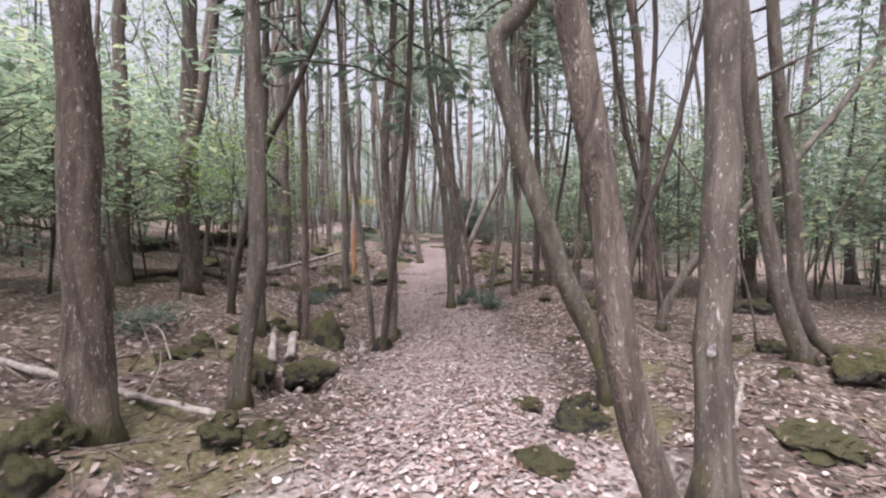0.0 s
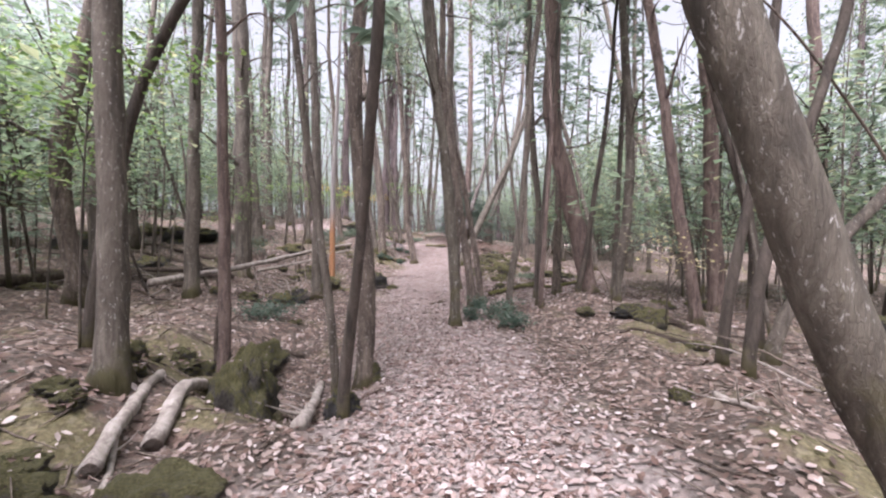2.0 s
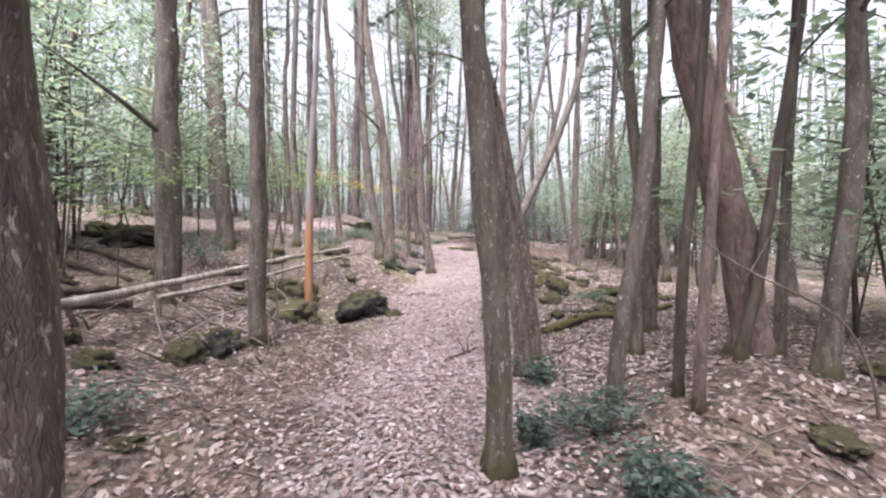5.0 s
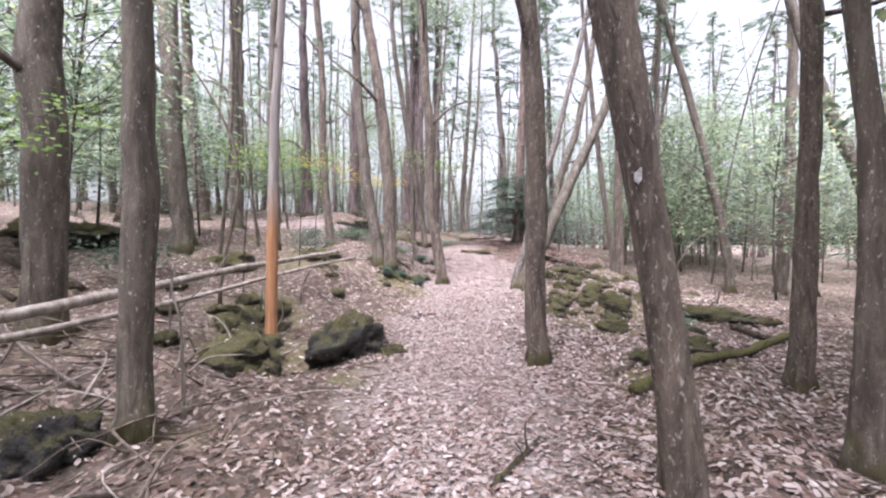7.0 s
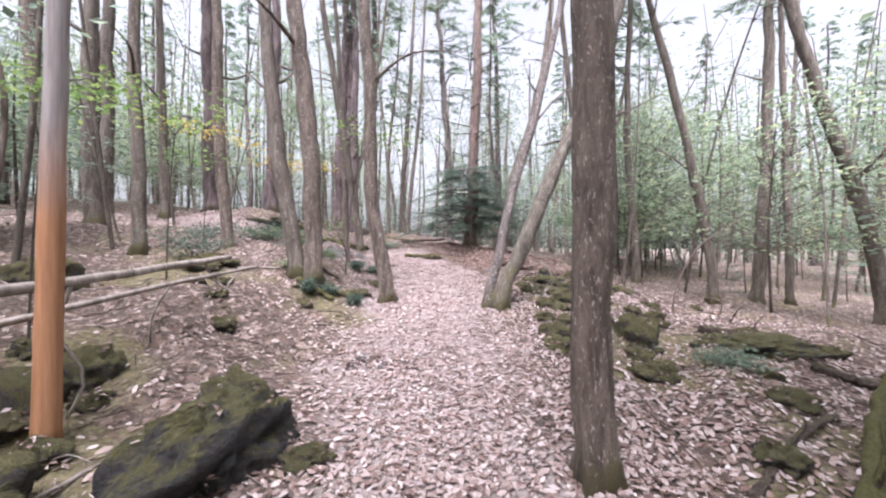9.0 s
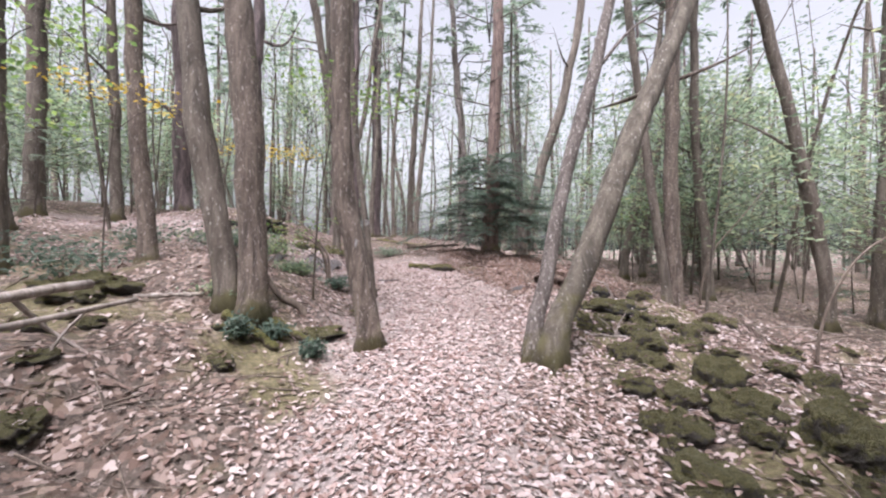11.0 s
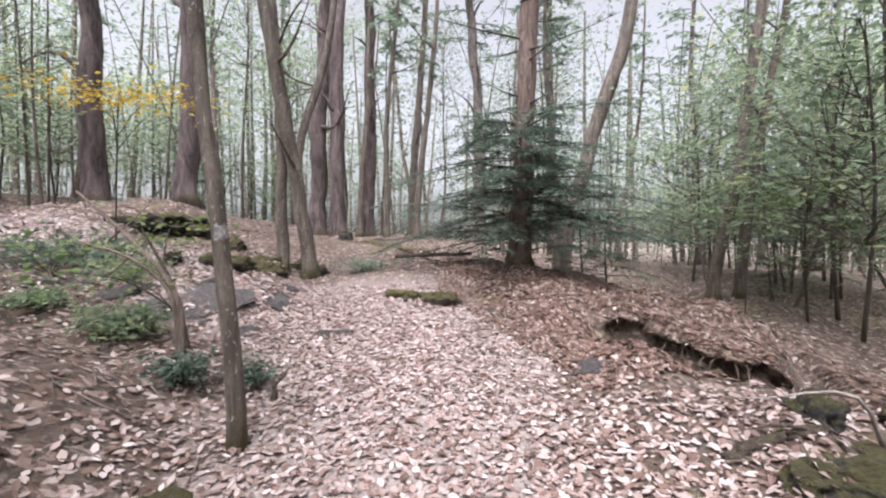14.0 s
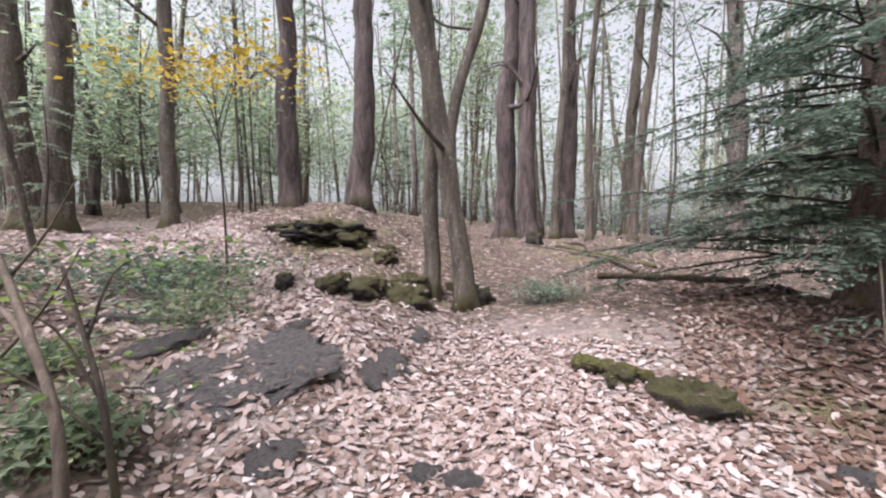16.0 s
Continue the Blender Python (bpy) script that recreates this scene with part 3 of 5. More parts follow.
tree(-1.26, 7.50, 0.050, "grey", [(-0.08, 0.02, 1.12), (-0.19, 0.03, 1.86), (-0.30, 0.04, 2.68)], 11.4, "leafy")
tree(0.21, 9.47, 0.09, "mossy", [(-0.10, 0.03, 1.86), (-0.21, 0.04, 2.96), (-0.34, 0.05, 3.79)], 13.6, "leafy")
tree(0.67, 11.51, 0.094, "brown", [(-0.17, 0.01, 1.51), (-0.30, 0.02, 2.34)], 13.0, "needle", mark=(1.9, -125, 0.03, 0.05))
tree(0.91, 12.21, 0.076, "brown", [(-0.16, 0.01, 1.50), (-0.40, 0.02, 2.77)], 11.2, "leafy")
tree(1.23, 10.30, 0.066, "grey", [(0.20, 0.02, 1.53), (0.34, 0.03, 2.87), (0.44, 0.05, 4.20)], 12.4, "leafy")
tree(1.79, 10.38, 0.047, "dark", [(0.05, 0.02, 1.22), (0.17, 0.04, 2.41), (0.24, 0.06, 3.37)], 11.2, "leafy")
tree(3.10, 11.40, 0.19, "red", [(-0.26, 0.02, 1.48), (-0.64, 0.04, 2.98), (-0.82, 0.05, 4.04), (-0.79, 0.06, 4.5)], 16.4, "needle", limbs=2, first=4.5)
tree(1.75, 10.00, 0.045, "red", [(0.16, 0.03, 2.33), (0.22, 0.04, 3.26), (0.19, 0.05, 3.89)], 9.9, "needle", limbs=0)
tree(2.79, 11.14, 0.057, "dark", [(0.17, 0.02, 0.79), (0.34, 0.04, 1.94), (0.63, 0.08, 3.67)], 11.0, "leafy")
tree(2.27, 12.42, 0.086, "grey", [(0.05, 0.03, 2.21), (-0.09, 0.06, 4.13), (-0.13, 0.07, 5.56)], 13.0, "leafy")
tree(3.51, 11.01, 0.103, "grey", [(0.19, 0.02, 1.46), (0.35, 0.04, 3.38), (0.31, 0.06, 4.53)], 14.3, "needle")
tree(4.01, 9.21, 0.094, "red", [(-0.25, 0.03, 2.02), (-0.49, 0.05, 3.58)], 12.2, "needle")
tree(-2.33, 19.67, 0.164, "brown", [(-0.13, 0.03, 2.97), (-0.53, 0.05, 6.23)], 17.2, "leafy")
tree(-2.64, 19.77, 0.142, "grey", [(-0.31, 0.02, 2.24), (-0.51, 0.05, 6.19)], 15.3, "needle")
# The pale mark on this trunk stands for lichen on its bark.
tree(-1.03, 19.64, 0.128, "brown", [(-0.27, 0.01, 1.67), (-0.35, 0.01, 3.58)], 14.1, "needle", mark=(1.3, -71, 0.025, 0.08))
tree(-4.37, 21.18, 0.125, "brown", [(-0.17, 0.03, 2.20), (-0.27, 0.06, 6.20)], 15.4, "leafy")
tree(-5.48, 20.15, 0.121, "grey", [(-0.07, 0.02, 2.96), (-0.08, 0.04, 5.41)], 14.1, "leafy")
tree(-7.28, 19.10, 0.233, "grey", [(-0.31, 0.02, 2.84), (-0.44, 0.05, 5.30)], 16.0, "leafy")
tree(-8.24, 23.10, 0.208, "grey", [(-0.10, 0.03, 3.65), (-0.14, 0.07, 7.20)], 16.4, "needle")
tree(0.48, 14.78, 0.140, "brown", [(0.02, 0.00, 1.62), (-0.04, 0.02, 3.10)], 16.4, "leafy")
tree(0.68, 19.15, 0.091, "pale", [(0.26, 0.24, 0.86), (0.53, 0.49, 1.93), (0.96, 0.73, 3.20)], 12.1, "leafy")
tree(0.86, 19.05, 0.142, "mossy", [(0.49, 0.28, 1.03), (0.96, 0.51, 2.09), (1.50, 0.69, 3.13)], 14.5, "leafy")
tree(3.25, 14.25, 0.115, "brown", [(0.04, 0.02, 2.16), (0.01, 0.04, 4.37)], 14.3, "needle")
tree(4.06, 21.92, 0.135, "brown", [(-0.03, 0.01, 2.00), (0.03, 0.04, 4.50)], 15.5, "needle")
tree(3.86, 21.84, 0.085, "grey", [(-0.16, 0.0, 1.20), (-0.35, 0.02, 2.40), (-0.64, 0.04, 4.60)], 14.0, "leafy")
tree(6.46, 24.33, 0.121, "grey", [(-0.30, 0.05, 4.65), (-0.21, 0.06, 7.53)], 14.9, "needle")
tree(9.50, 23.22, 0.177, "grey", [(0.23, -0.01, 4.58), (0.30, 0.00, 8.68)], 17.2, "leafy")
tree(10.43, 23.12, 0.111, "grey", [(-0.05, 0.02, 4.59), (-0.10, 0.04, 8.69)], 14.8, "needle")
tree(10.89, 21.07, 0.185, "grey", [(-1.21, 0.14, 4.51), (-2.31, 0.26, 7.51)], 16.0, "leafy")
tree(7.45, 22.42, 0.135, "grey", [(-0.69, 0.08, 3.94), (-1.68, 0.20, 7.85)], 14.9, "leafy")
tree(-9.37, 25.13, 0.207, "grey", [(-0.03, 0.01, 2.97), (-0.06, 0.03, 6.25)], 16.8, "leafy")
tree(-2.17, 26.34, 0.131, "grey", [(-0.15, -0.03, 1.38), (-0.33, -0.08, 2.42), (-0.58, -0.16, 3.81)], 15.9, "leafy", limbs=6, first=1.6)
tree(-2.66, 26.43, 0.108, "grey", [(-0.05, 0.04, 2.68), (-0.19, 0.08, 4.53)], 13.8, "leafy")
tree(1.61, 26.57, 0.205, "red", [(0.05, 0.03, 1.65), (0.12, 0.06, 3.55), (0.16, 0.07, 4.50)], 17.6, "needle", limbs=0)
tree(3.04, 28.61, 0.189, "grey", [(0.68, 0.04, 3.03), (1.60, 0.08, 6.11)], 17.6, "leafy")
tree(6.37, 28.16, 0.138, "grey", [(0.53, 0.04, 3.13), (1.00, 0.09, 6.43)], 15.9, "needle")
tree(7.12, 28.35, 0.103, "grey", [(0.42, 0.05, 3.10), (1.08, 0.09, 6.48)], 14.3, "leafy")
tree(-1.19, 21.53, 0.054, "grey", [(-0.09, 0.02, 1.23), (-0.20, 0.04, 2.12), (-0.24, 0.04, 2.57)], 10.3, "leafy", mark=(1.5, -50, 0.07, 0.09))
tree(-8.23, 29.25, 0.269, "pine", [(-0.06, 0.03, 2.09), (-0.11, 0.08, 4.69)], 17.6, "needle")
tree(-5.96, 29.12, 0.255, "pine", [(0.02, 0.03, 2.03), (0.04, 0.07, 4.61)], 16.0, "needle")
tree(-3.86, 33.07, 0.300, "pine", [(0.16, 0.09, 3.97), (0.24, 0.17, 7.53)], 16.4, "needle")
tree(-3.33, 33.12, 0.176, "pine", [(-0.01, 0.08, 3.97), (-0.02, 0.15, 7.53)], 16.8, "needle")
tree(1.60, 33.63, 0.224, "pale", [(0.03, 0.09, 5.66), (-0.26, 0.14, 8.54)], 16.0, "needle")
tree(-10.90, 25.25, 0.256, "brown", [(-0.23, -0.04, 2.27), (-0.44, -0.07, 4.47)], 17.6, "leafy")
tree(-8.46, 26.48, 0.148, "grey", [(-0.08, 0.04, 2.24), (-0.15, 0.08, 4.43)], 15.2, "needle")
tree(-3.06, 32.58, 0.231, "pine", [(-0.03, 0.10, 3.36), (-0.02, 0.21, 6.38)], 16.8, "needle")
tree(-2.36, 34.04, 0.252, "pine", [(0.04, 0.15, 3.65), (0.08, 0.28, 6.94)], 17.2, "needle")
tree(-0.76, 34.86, 0.163, "grey", [(0.26, 0.28, 4.38), (0.53, 0.50, 6.85)], 17.6, "leafy")
tree(-0.48, 31.66, 0.104, "grey", [(0.40, 0.07, 4.59), (0.60, 0.11, 7.05)], 12.8, "leafy")
tree(-1.38, 31.67, 0.089, "grey", [(-0.01, 0.06, 3.69), (0.32, 0.11, 6.98)], 12.3, "needle")
tree(-2.39, 32.68, 0.112, "grey", [(0.17, 0.06, 3.96), (0.26, 0.12, 7.52)], 14.0, "leafy")
tree(-6.97, 9.02, 0.166, "grey", [(-0.05, 0.06, 3.82), (-0.10, 0.10, 6.28)], 16.0, "needle")
tree(-6.67, 11.02, 0.258, "grey", [(0.04, 0.07, 4.49), (0.06, 0.12, 7.50)], 16.4, "leafy")
tree(-5.38, 14.04, 0.225, "grey", [(0.00, 0.09, 5.52), (-0.08, 0.15, 9.36)], 16.8, "leafy")
tree(-4.41, 10.09, 0.113, "grey", [(0.03, 0.03, 2.12), (0.07, 0.05, 3.69)], 14.9, "leafy")
tree(-6.92, 18.55, 0.208, "grey", [(-0.13, 0.06, 4.20), (-0.27, 0.11, 7.77)], 16.0, "leafy")
tree(5.56, 10.97, 0.155, "red", [(-0.23, 0.06, 4.23), (-0.41, 0.09, 6.69)], 16.4, "needle")
tree(10.41, 13.89, 0.192, "red", [(-0.07, 0.06, 4.59), (-0.23, 0.12, 8.70)], 17.2, "needle")
tree(-3.48, 6.82, 0.064, "dark", [(0.20, 0.02, 1.37), (0.55, 0.03, 2.66), (1.14, 0.03, 3.83)], 10.6, "leafy")
tree(4.26, 8.04, 0.083, "grey", [(0.46, 0.01, 1.02), (1.57, 0.01, 2.22), (2.78, 0.00, 3.42)], 12.0, "leafy")
tree(3.12, 7.32, 0.059, "dark", [(0.38, 0.02, 2.28), (0.63, 0.04, 4.18), (0.67, 0.05, 5.00)], 11.1, "needle")
tree(4.61, 8.68, 0.072, "dark", [(-0.10, 0.03, 1.90), (-0.46, 0.05, 3.22), (-0.75, 0.07, 4.69)], 12.2, "leafy")
tree(2.92, 6.67, 0.057, "dark", [(0.23, 0.01, 1.38), (0.42, 0.02, 1.93), (0.64, 0.02, 2.51)], 11.8, "leafy")
tree(4.08, 12.35, 0.066, "grey", [(0.14, 0.05, 4.23), (0.28, 0.08, 6.69)], 15.0, "needle")
tree(-2.14, 26.34, 0.081, "grey", [(-0.16, -0.03, 1.37), (-0.17, -0.01, 2.21), (0.17, 0.22, 3.80)], 12.7, "leafy")


# ---- the wood all round ----
PLACED = [tuple(o.location[:2]) for o in scene.objects if o.name.startswith("tree")]


def background_wood():
    r = np.random.default_rng(11)
    protos = []
    for k, (kind, radius, tall, crown) in enumerate((("grey", 0.12, 13, "leafy"), ("dark", 0.06, 9, "leafy"), ("brown", 0.15, 16, "needle"),
                                                     ("dark", 0.09, 13, "needle"), ("pine", 0.18, 17, "needle"), ("grey", 0.05, 9, "leafy"),
                                                     ("dark", 0.035, 7, "leafy"), ("grey", 0.045, 8, ""))):
        bends = [(r.normal() * 0.15, r.normal() * 0.15, 2.0), (r.normal() * 0.35, r.normal() * 0.35, 4.5)]
        px, py = (-14.0 - k * 1.5, 2.0 + 3 * k)
        protos.append(tree(px, py, radius, kind, bends, tall, crown, 3, first=2.0, sides=8))
        protos[-1]["group"] = "background trees"
        PLACED.append((px, py))
    want, tries = 178, 0
    while want and tries < 20000:
        tries += 1
        a, d = r.uniform(0, 6.28), 5.5 + 34 * r.uniform() ** 0.8
        y0 = r.uniform(-2, 26)
        x, y = float(trail_x(min(y0, 26))) + math.cos(a) * d, y0 + math.sin(a) * d
        near = min(np.hypot(x - float(trail_x(min(max(q, -5), 30))), y - q) for q in np.arange(-6, 31, 1.0))
        k = int(r.integers(0, 8))
        if near < (3.8 if k > 4 else 5.2) or any((x - p) ** 2 + (y - q) ** 2 < 1.7 for p, q in PLACED) or abs(x) > 48 or y < -25 or y > 66:
            continue
        PLACED.append((x, y))
        stand = pose(x, y, gz(x, y) - 0.03, 0, 0, r.uniform(0, 360)) @ Matrix.Scale(r.uniform(0.8, 1.25), 4)
        if np.hypot(x - 7.2, y - 20.5) > 1.0:
            copy_thing(protos[k], stand)
        want -= 1


background_wood()
# Unseen trees about the start, added so their crowns shade the ground there.
for bx, by, tall in ((-2.6, -2.2, 12), (2.4, -2.8, 13), (-4.6, -0.4, 12), (4.8, -0.8, 11), (0.9, -5.2, 14), (-1.6, -6.0, 13), (3.9, 0.9, 11)):
    tree(bx, by, 0.11, "grey", [(0.1, 0.05, 2.5), (0.1, 0.2, 5)], tall, "leafy", 3, sides=8)


def thin_stems():
    """Countless slim bare poles between the larger trunks, upright and leaning."""
    r = np.random.default_rng(17)
    s = Shape()
    left = 330
    while left:
        x, y = r.uniform(-24, 24), r.uniform(2, 56)
        near = min(np.hypot(x - float(trail_x(min(max(q, -5), 30))), y - q) for q in np.arange(-6, 31, 1.0))
        if near < 4.6:
            continue
        left -= 1
        z, tall, rad = gz(x, y), r.uniform(5, 11), r.uniform(0.018, 0.05)
        lean = r.normal(size=2) * (0.18 if r.uniform() < 0.75 else 0.5) * tall * 0.5
        bow = r.normal(size=2) * 0.2
        line = curve_through([(x, y, z - 0.1), (x + lean[0] * 0.4 + bow[0], y + lean[1] * 0.4 + bow[1], z + tall * 0.5), (x + lean[0], y + lean[1], z + tall)], 10)
        s.tube(line, np.linspace(rad, rad * 0.3, 10), 6, 0.06, cap=False, seed=left)
        for k in range(6):
            q = line[int(r.integers(3, 10))]
            e = q + unit(r.normal(size=3) + (0, 0, 0.5)) * r.uniform(0.4, 1.3)
            s.tube([q, (q + e) / 2 + r.normal(size=3) * 0.06, e], (0.010, 0.007, 0.003), 3, cap=False)
    tagged(part("thin_stems", s, BARK["grey"]), "slim bare grey stems crowded between the trees", "woods", kind="stuff")


thin_stems()


def far_woods():
    """Beyond the trees that can be told apart: trunks and foliage, closing the view all round."""
    r = np.random.default_rng(5)
    trunks, green = Shape(), Shape()
    for k in range(600):
        a = r.uniform(0, 6.28)
        d = r.uniform(30, 66)
        x, y = math.cos(a) * d, 13 + math.sin(a) * d
        z, tall, rad = gz(x, y), r.uniform(10, 18), r.uniform(0.06, 0.2)
        top = np.array((x + r.normal() * 0.8, y + r.normal() * 0.8, z + tall))
        trunks.tube(curve_through([(x, y, z - 0.2), ((x + top[0]) / 2 + r.normal() * 0.2, (y + top[1]) / 2, z + tall / 2), top], 6), np.linspace(rad, rad * 0.3, 6), 5, cap=False)
        n = 320
        h = r.uniform(0.0, 1.05, n)
        at = np.stack([x + r.normal(size=n) * 1.6, y + r.normal(size=n) * 1.6, z + tall * h], 1)
        size = r.uniform(0.2, 0.42, n)
        green.leaves(at, r.normal(size=(n, 3)) * (1, 1, 0.35), size, size * 0.5, seed=k)
    root = thing("far_woods", 0, 13, gz(0, 13), "mixed woodland closing the distance, leaves paled to look hazy", "woods", kind="stuff")
    for name, s, m, flat in (("trunks", trunks, BARK["grey"], False), ("leaves", green, PALE_NEEDLE, True)):
        ob = part(name, s, m, root, flat=flat)
        ob.matrix_local = Matrix.Translation(-root.location)
        tagged(ob, kind="stuff")


far_woods()


# ---- leaf litter ----
def litter(name, material, label, n, pick, low, high, seed):
    r = np.random.default_rng(seed)
    x, y = pick(r, n)
    bare = moss_cover(x, y) * 0.55
    rho = bank_rho(x, y)
    bare = np.maximum(bare, (rho > 0.8) & (rho < 1.05) & (y < 24.4) & (x > 1.7))
    bare = np.maximum(bare, np.hypot(x + 1.72, y - 4.62) < 0.4)
    keep = r.uniform(0, 1, n) > bare
    x, y = x[keep], y[keep]
    n = len(x)
    z = ground(x, y)
    e = 0.03
    nx, ny = -(ground(x + e, y) - z) / e, -(ground(x, y + e) - z) / e
    a = r.uniform(0, 6.28, n)
    tilt = r.normal(size=n) * 0.22
    along = np.stack([np.cos(a), np.sin(a), -(nx * np.cos(a) + ny * np.sin(a)) + tilt], 1)
    along = unit(along)
    side = unit(np.stack([-np.sin(a), np.cos(a), (nx * np.sin(a) - ny * np.cos(a)) + r.normal(size=n) * 0.25], 1))
    up = np.cross(along, side)
    size = r.uniform(low, high, n)[:, None]
    wide = size * r.uniform(0.38, 0.6, n)[:, None]
    curl = r.uniform(-0.05, 0.35, n)[:, None]
    c = np.stack([x, y, z + 0.008 + 0.02 * r.uniform(0, 1, n)], 1)
    v = np.stack([c - along * size * 0.5 + up * size * curl * 0.35, c - along * size * 0.12 + side * wide * 0.5 + up * wide * curl,
                  c + along * size * 0.25 + side * wide * 0.38 + up * wide * curl, c + along * size * 0.5 + up * size * curl * 0.4,
                  c + along * size * 0.25 - side * wide * 0.38 + up * wide * curl, c - along * size * 0.12 - side * wide * 0.5 + up * wide * curl], 1).reshape(-1, 3)
    i = np.arange(n)[:, None] * 6
    s = Shape()
    s.add(v, np.concatenate([i + (0, 1, 2, 3), i + (0, 3, 4, 5)], 0))
    tagged(part(name, s, material, flat=True), label, "leaf litter", kind="stuff")


def on_trail(r, n):
    y = r.uniform(0.2, 25.6, n)
    half = 0.95 + 0.45 * smooth(16, 24, y)
    x = trail_x(y) + r.normal(size=n) * half * 0.62
    y = np.where((y > 22.6) & (x > 0.15 + 0.4 * (25.2 - y)), y - 9.0, y)
    return x, y


def beside_trail(r, n):
    y = r.uniform(0.0, 36.0, n)
    x = np.clip(trail_x(y), -2, 1) + r.choice([-1, 1], n) * (0.6 + np.abs(r.normal(size=n)) * 2.6)
    return x, y


def further(r, n):
    y = r.uniform(-2.0, 38.0, n)
    return r.choice([-1, 1], n) * (2.5 + np.abs(r.normal(size=n)) * 5.0), y


def round_the_bend(r, n):
    x = r.uniform(-9.0, 0.3, n)
    return x, 23.9 - 0.22 * (x + 0.6) + r.normal(size=n) * 0.75


litter("bend_leaf_litter", LITTER, "pale dry leaves where the footpath turns away", 14000, round_the_bend, 0.035, 0.10, 4)
def on_bank(r, n):
    x, y = 0.1 + 5.0 * r.beta(1.1, 1.5, n), r.uniform(22.2, 28.0, n)
    return np.where(x < 0.15 + 0.4 * (25.2 - y), x + 1.2, x), y


# The fir's shade on the bank is put into these darker russet leaves.
litter("bank_leaf_litter", SHADED_RUSSET_LITTER, "russet brown dry leaves on the bank, darkened for the fir's shade", 21000, on_bank, 0.035, 0.09, 6)
litter("path_leaf_litter", LITTER, "pale pinkish dry leaves strewn over the footpath", 56000, on_trail, 0.028, 0.078, 1)
litter("side_leaf_litter", BROWN_LITTER, "brown dry leaves among moss beside the path", 62000, beside_trail, 0.025, 0.08, 2)
def right_of_trail(r, n):
    y = r.uniform(11.0, 22.0, n)
    return trail_x(y) + 0.9 + 6.5 * r.beta(1.0, 1.8, n), y


litter("slope_leaf_litter", LITTER, "pale dry leaves over the slope below the path", 24000, right_of_trail, 0.03, 0.085, 7)
litter("far_leaf_litter", BROWN_LITTER, "scattered brown leaves on the forest floor", 11000, further, 0.05, 0.12, 3)


# ---- stones ----
def stone_mesh(seed, lumps, flatness, bits=4):
    """A weathered stone about 1 m across, uneven, with the origin at its middle."""
    bm = bmesh.new()
    bmesh.ops.create_icosphere(bm, subdivisions=bits, radius=0.5)
    off = Vector((seed * 7.3, seed * 3.1, seed * 5.7))
    for v in bm.verts:
        d = v.co.normalized()
        n = noise.fractal(d * lumps + off, 0.75, 2.2, 6) * 0.42 + noise.ridged_multi_fractal(d * lumps * 2.5 + off, 0.9, 2.0, 4, 1.0, 2.0) * 0.08 - 0.08 + noise.noise(d * 9 + off) * 0.09 + noise.noise(d * 21 + off) * 0.05
        v.co *= 1 + n
        if v.co.z > 0:
            v.co.z *= flatness
    me = bpy.data.meshes.new("stone")
    bm.to_mesh(me)
    bm.free()
    me.polygons.foreach_set("use_smooth", np.ones(len(me.polygons), bool))
    return me


def with_material(me, material):
    me.materials.append(material)
    return me


STONES = {"MOSS_ROCK": [with_material(stone_mesh(k, 1.6, 1.0), MOSS_ROCK) for k in range(5)],
          "DARK_ROCK": [with_material(stone_mesh(k + 9, 2.2, 0.9), DARK_ROCK) for k in range(4)],
          "FLAT": [with_material(stone_mesh(k + 20, 1.2, 0.6), FLAT_ROCK) for k in range(4)]}
SAYS = {"MOSS_ROCK": "rough lava rock covered with olive moss", "DARK_ROCK": "dark jagged lava rock with moss patches; some stand for shaded gaps"}


ROCKS = []


def rock(x, y, wide, deep, high, turn, kind, lift=0.0):
    me = STONES[kind][int(abs(x * 10 + y * 7)) % len(STONES[kind])]
    ob = new("rock", me)
    ob.matrix_world = pose(x, y, gz(x, y) + high * 0.06 + lift, 0, 0, turn) @ Matrix.Diagonal((wide * 0.92, deep * 0.92, high * 0.95, 1))
    tagged(ob, SAYS[kind], "rock", "mossy rocks")
    ROCKS.append((x, y, wide, deep, high, turn))


def slope(x, y):
    """A pose that lies on the ground and leans with it."""
    e = 0.2
    up = Vector((gz(x - e, y) - gz(x + e, y), gz(x, y - e) - gz(x, y + e), 2 * e)).normalized()
    return Matrix.Translation((x, y, gz(x, y))) @ up.to_track_quat("Z", "Y").to_matrix().to_4x4()


def flat_stone(x, y, wide, deep, turn):
    me = STONES["FLAT"][int(abs(x * 10 + y * 7)) % 4]
    ob = new("flat_stone", me)
    high = 0.09 + 0.04 * min(wide, 1)
    ob.matrix_world = slope(x, y) @ pose(0, 0, 0.016 if wide < 0.7 else -high * 0.22, 0, 0, turn) @ Matrix.Diagonal((wide, deep, high, 1))
    tagged(ob, "flat grey worn stone set in the leafy footpath", "stone", "flat path stones")
    ROCKS.append((x, y, wide * 1.1, deep * 1.1, high * 0.3, turn))


# ---- fallen wood ----
LOG_SAYS = {"white_log": "bleached bare fallen log lying on the ground", "birch_log": "short pale birch log with a cut end",
            "dead_branch": "dry fallen branch lying among leaves", "rotten_log": "brown rotting fallen log with some moss",
            "mossy_log": "fallen log thickly covered with green moss"}


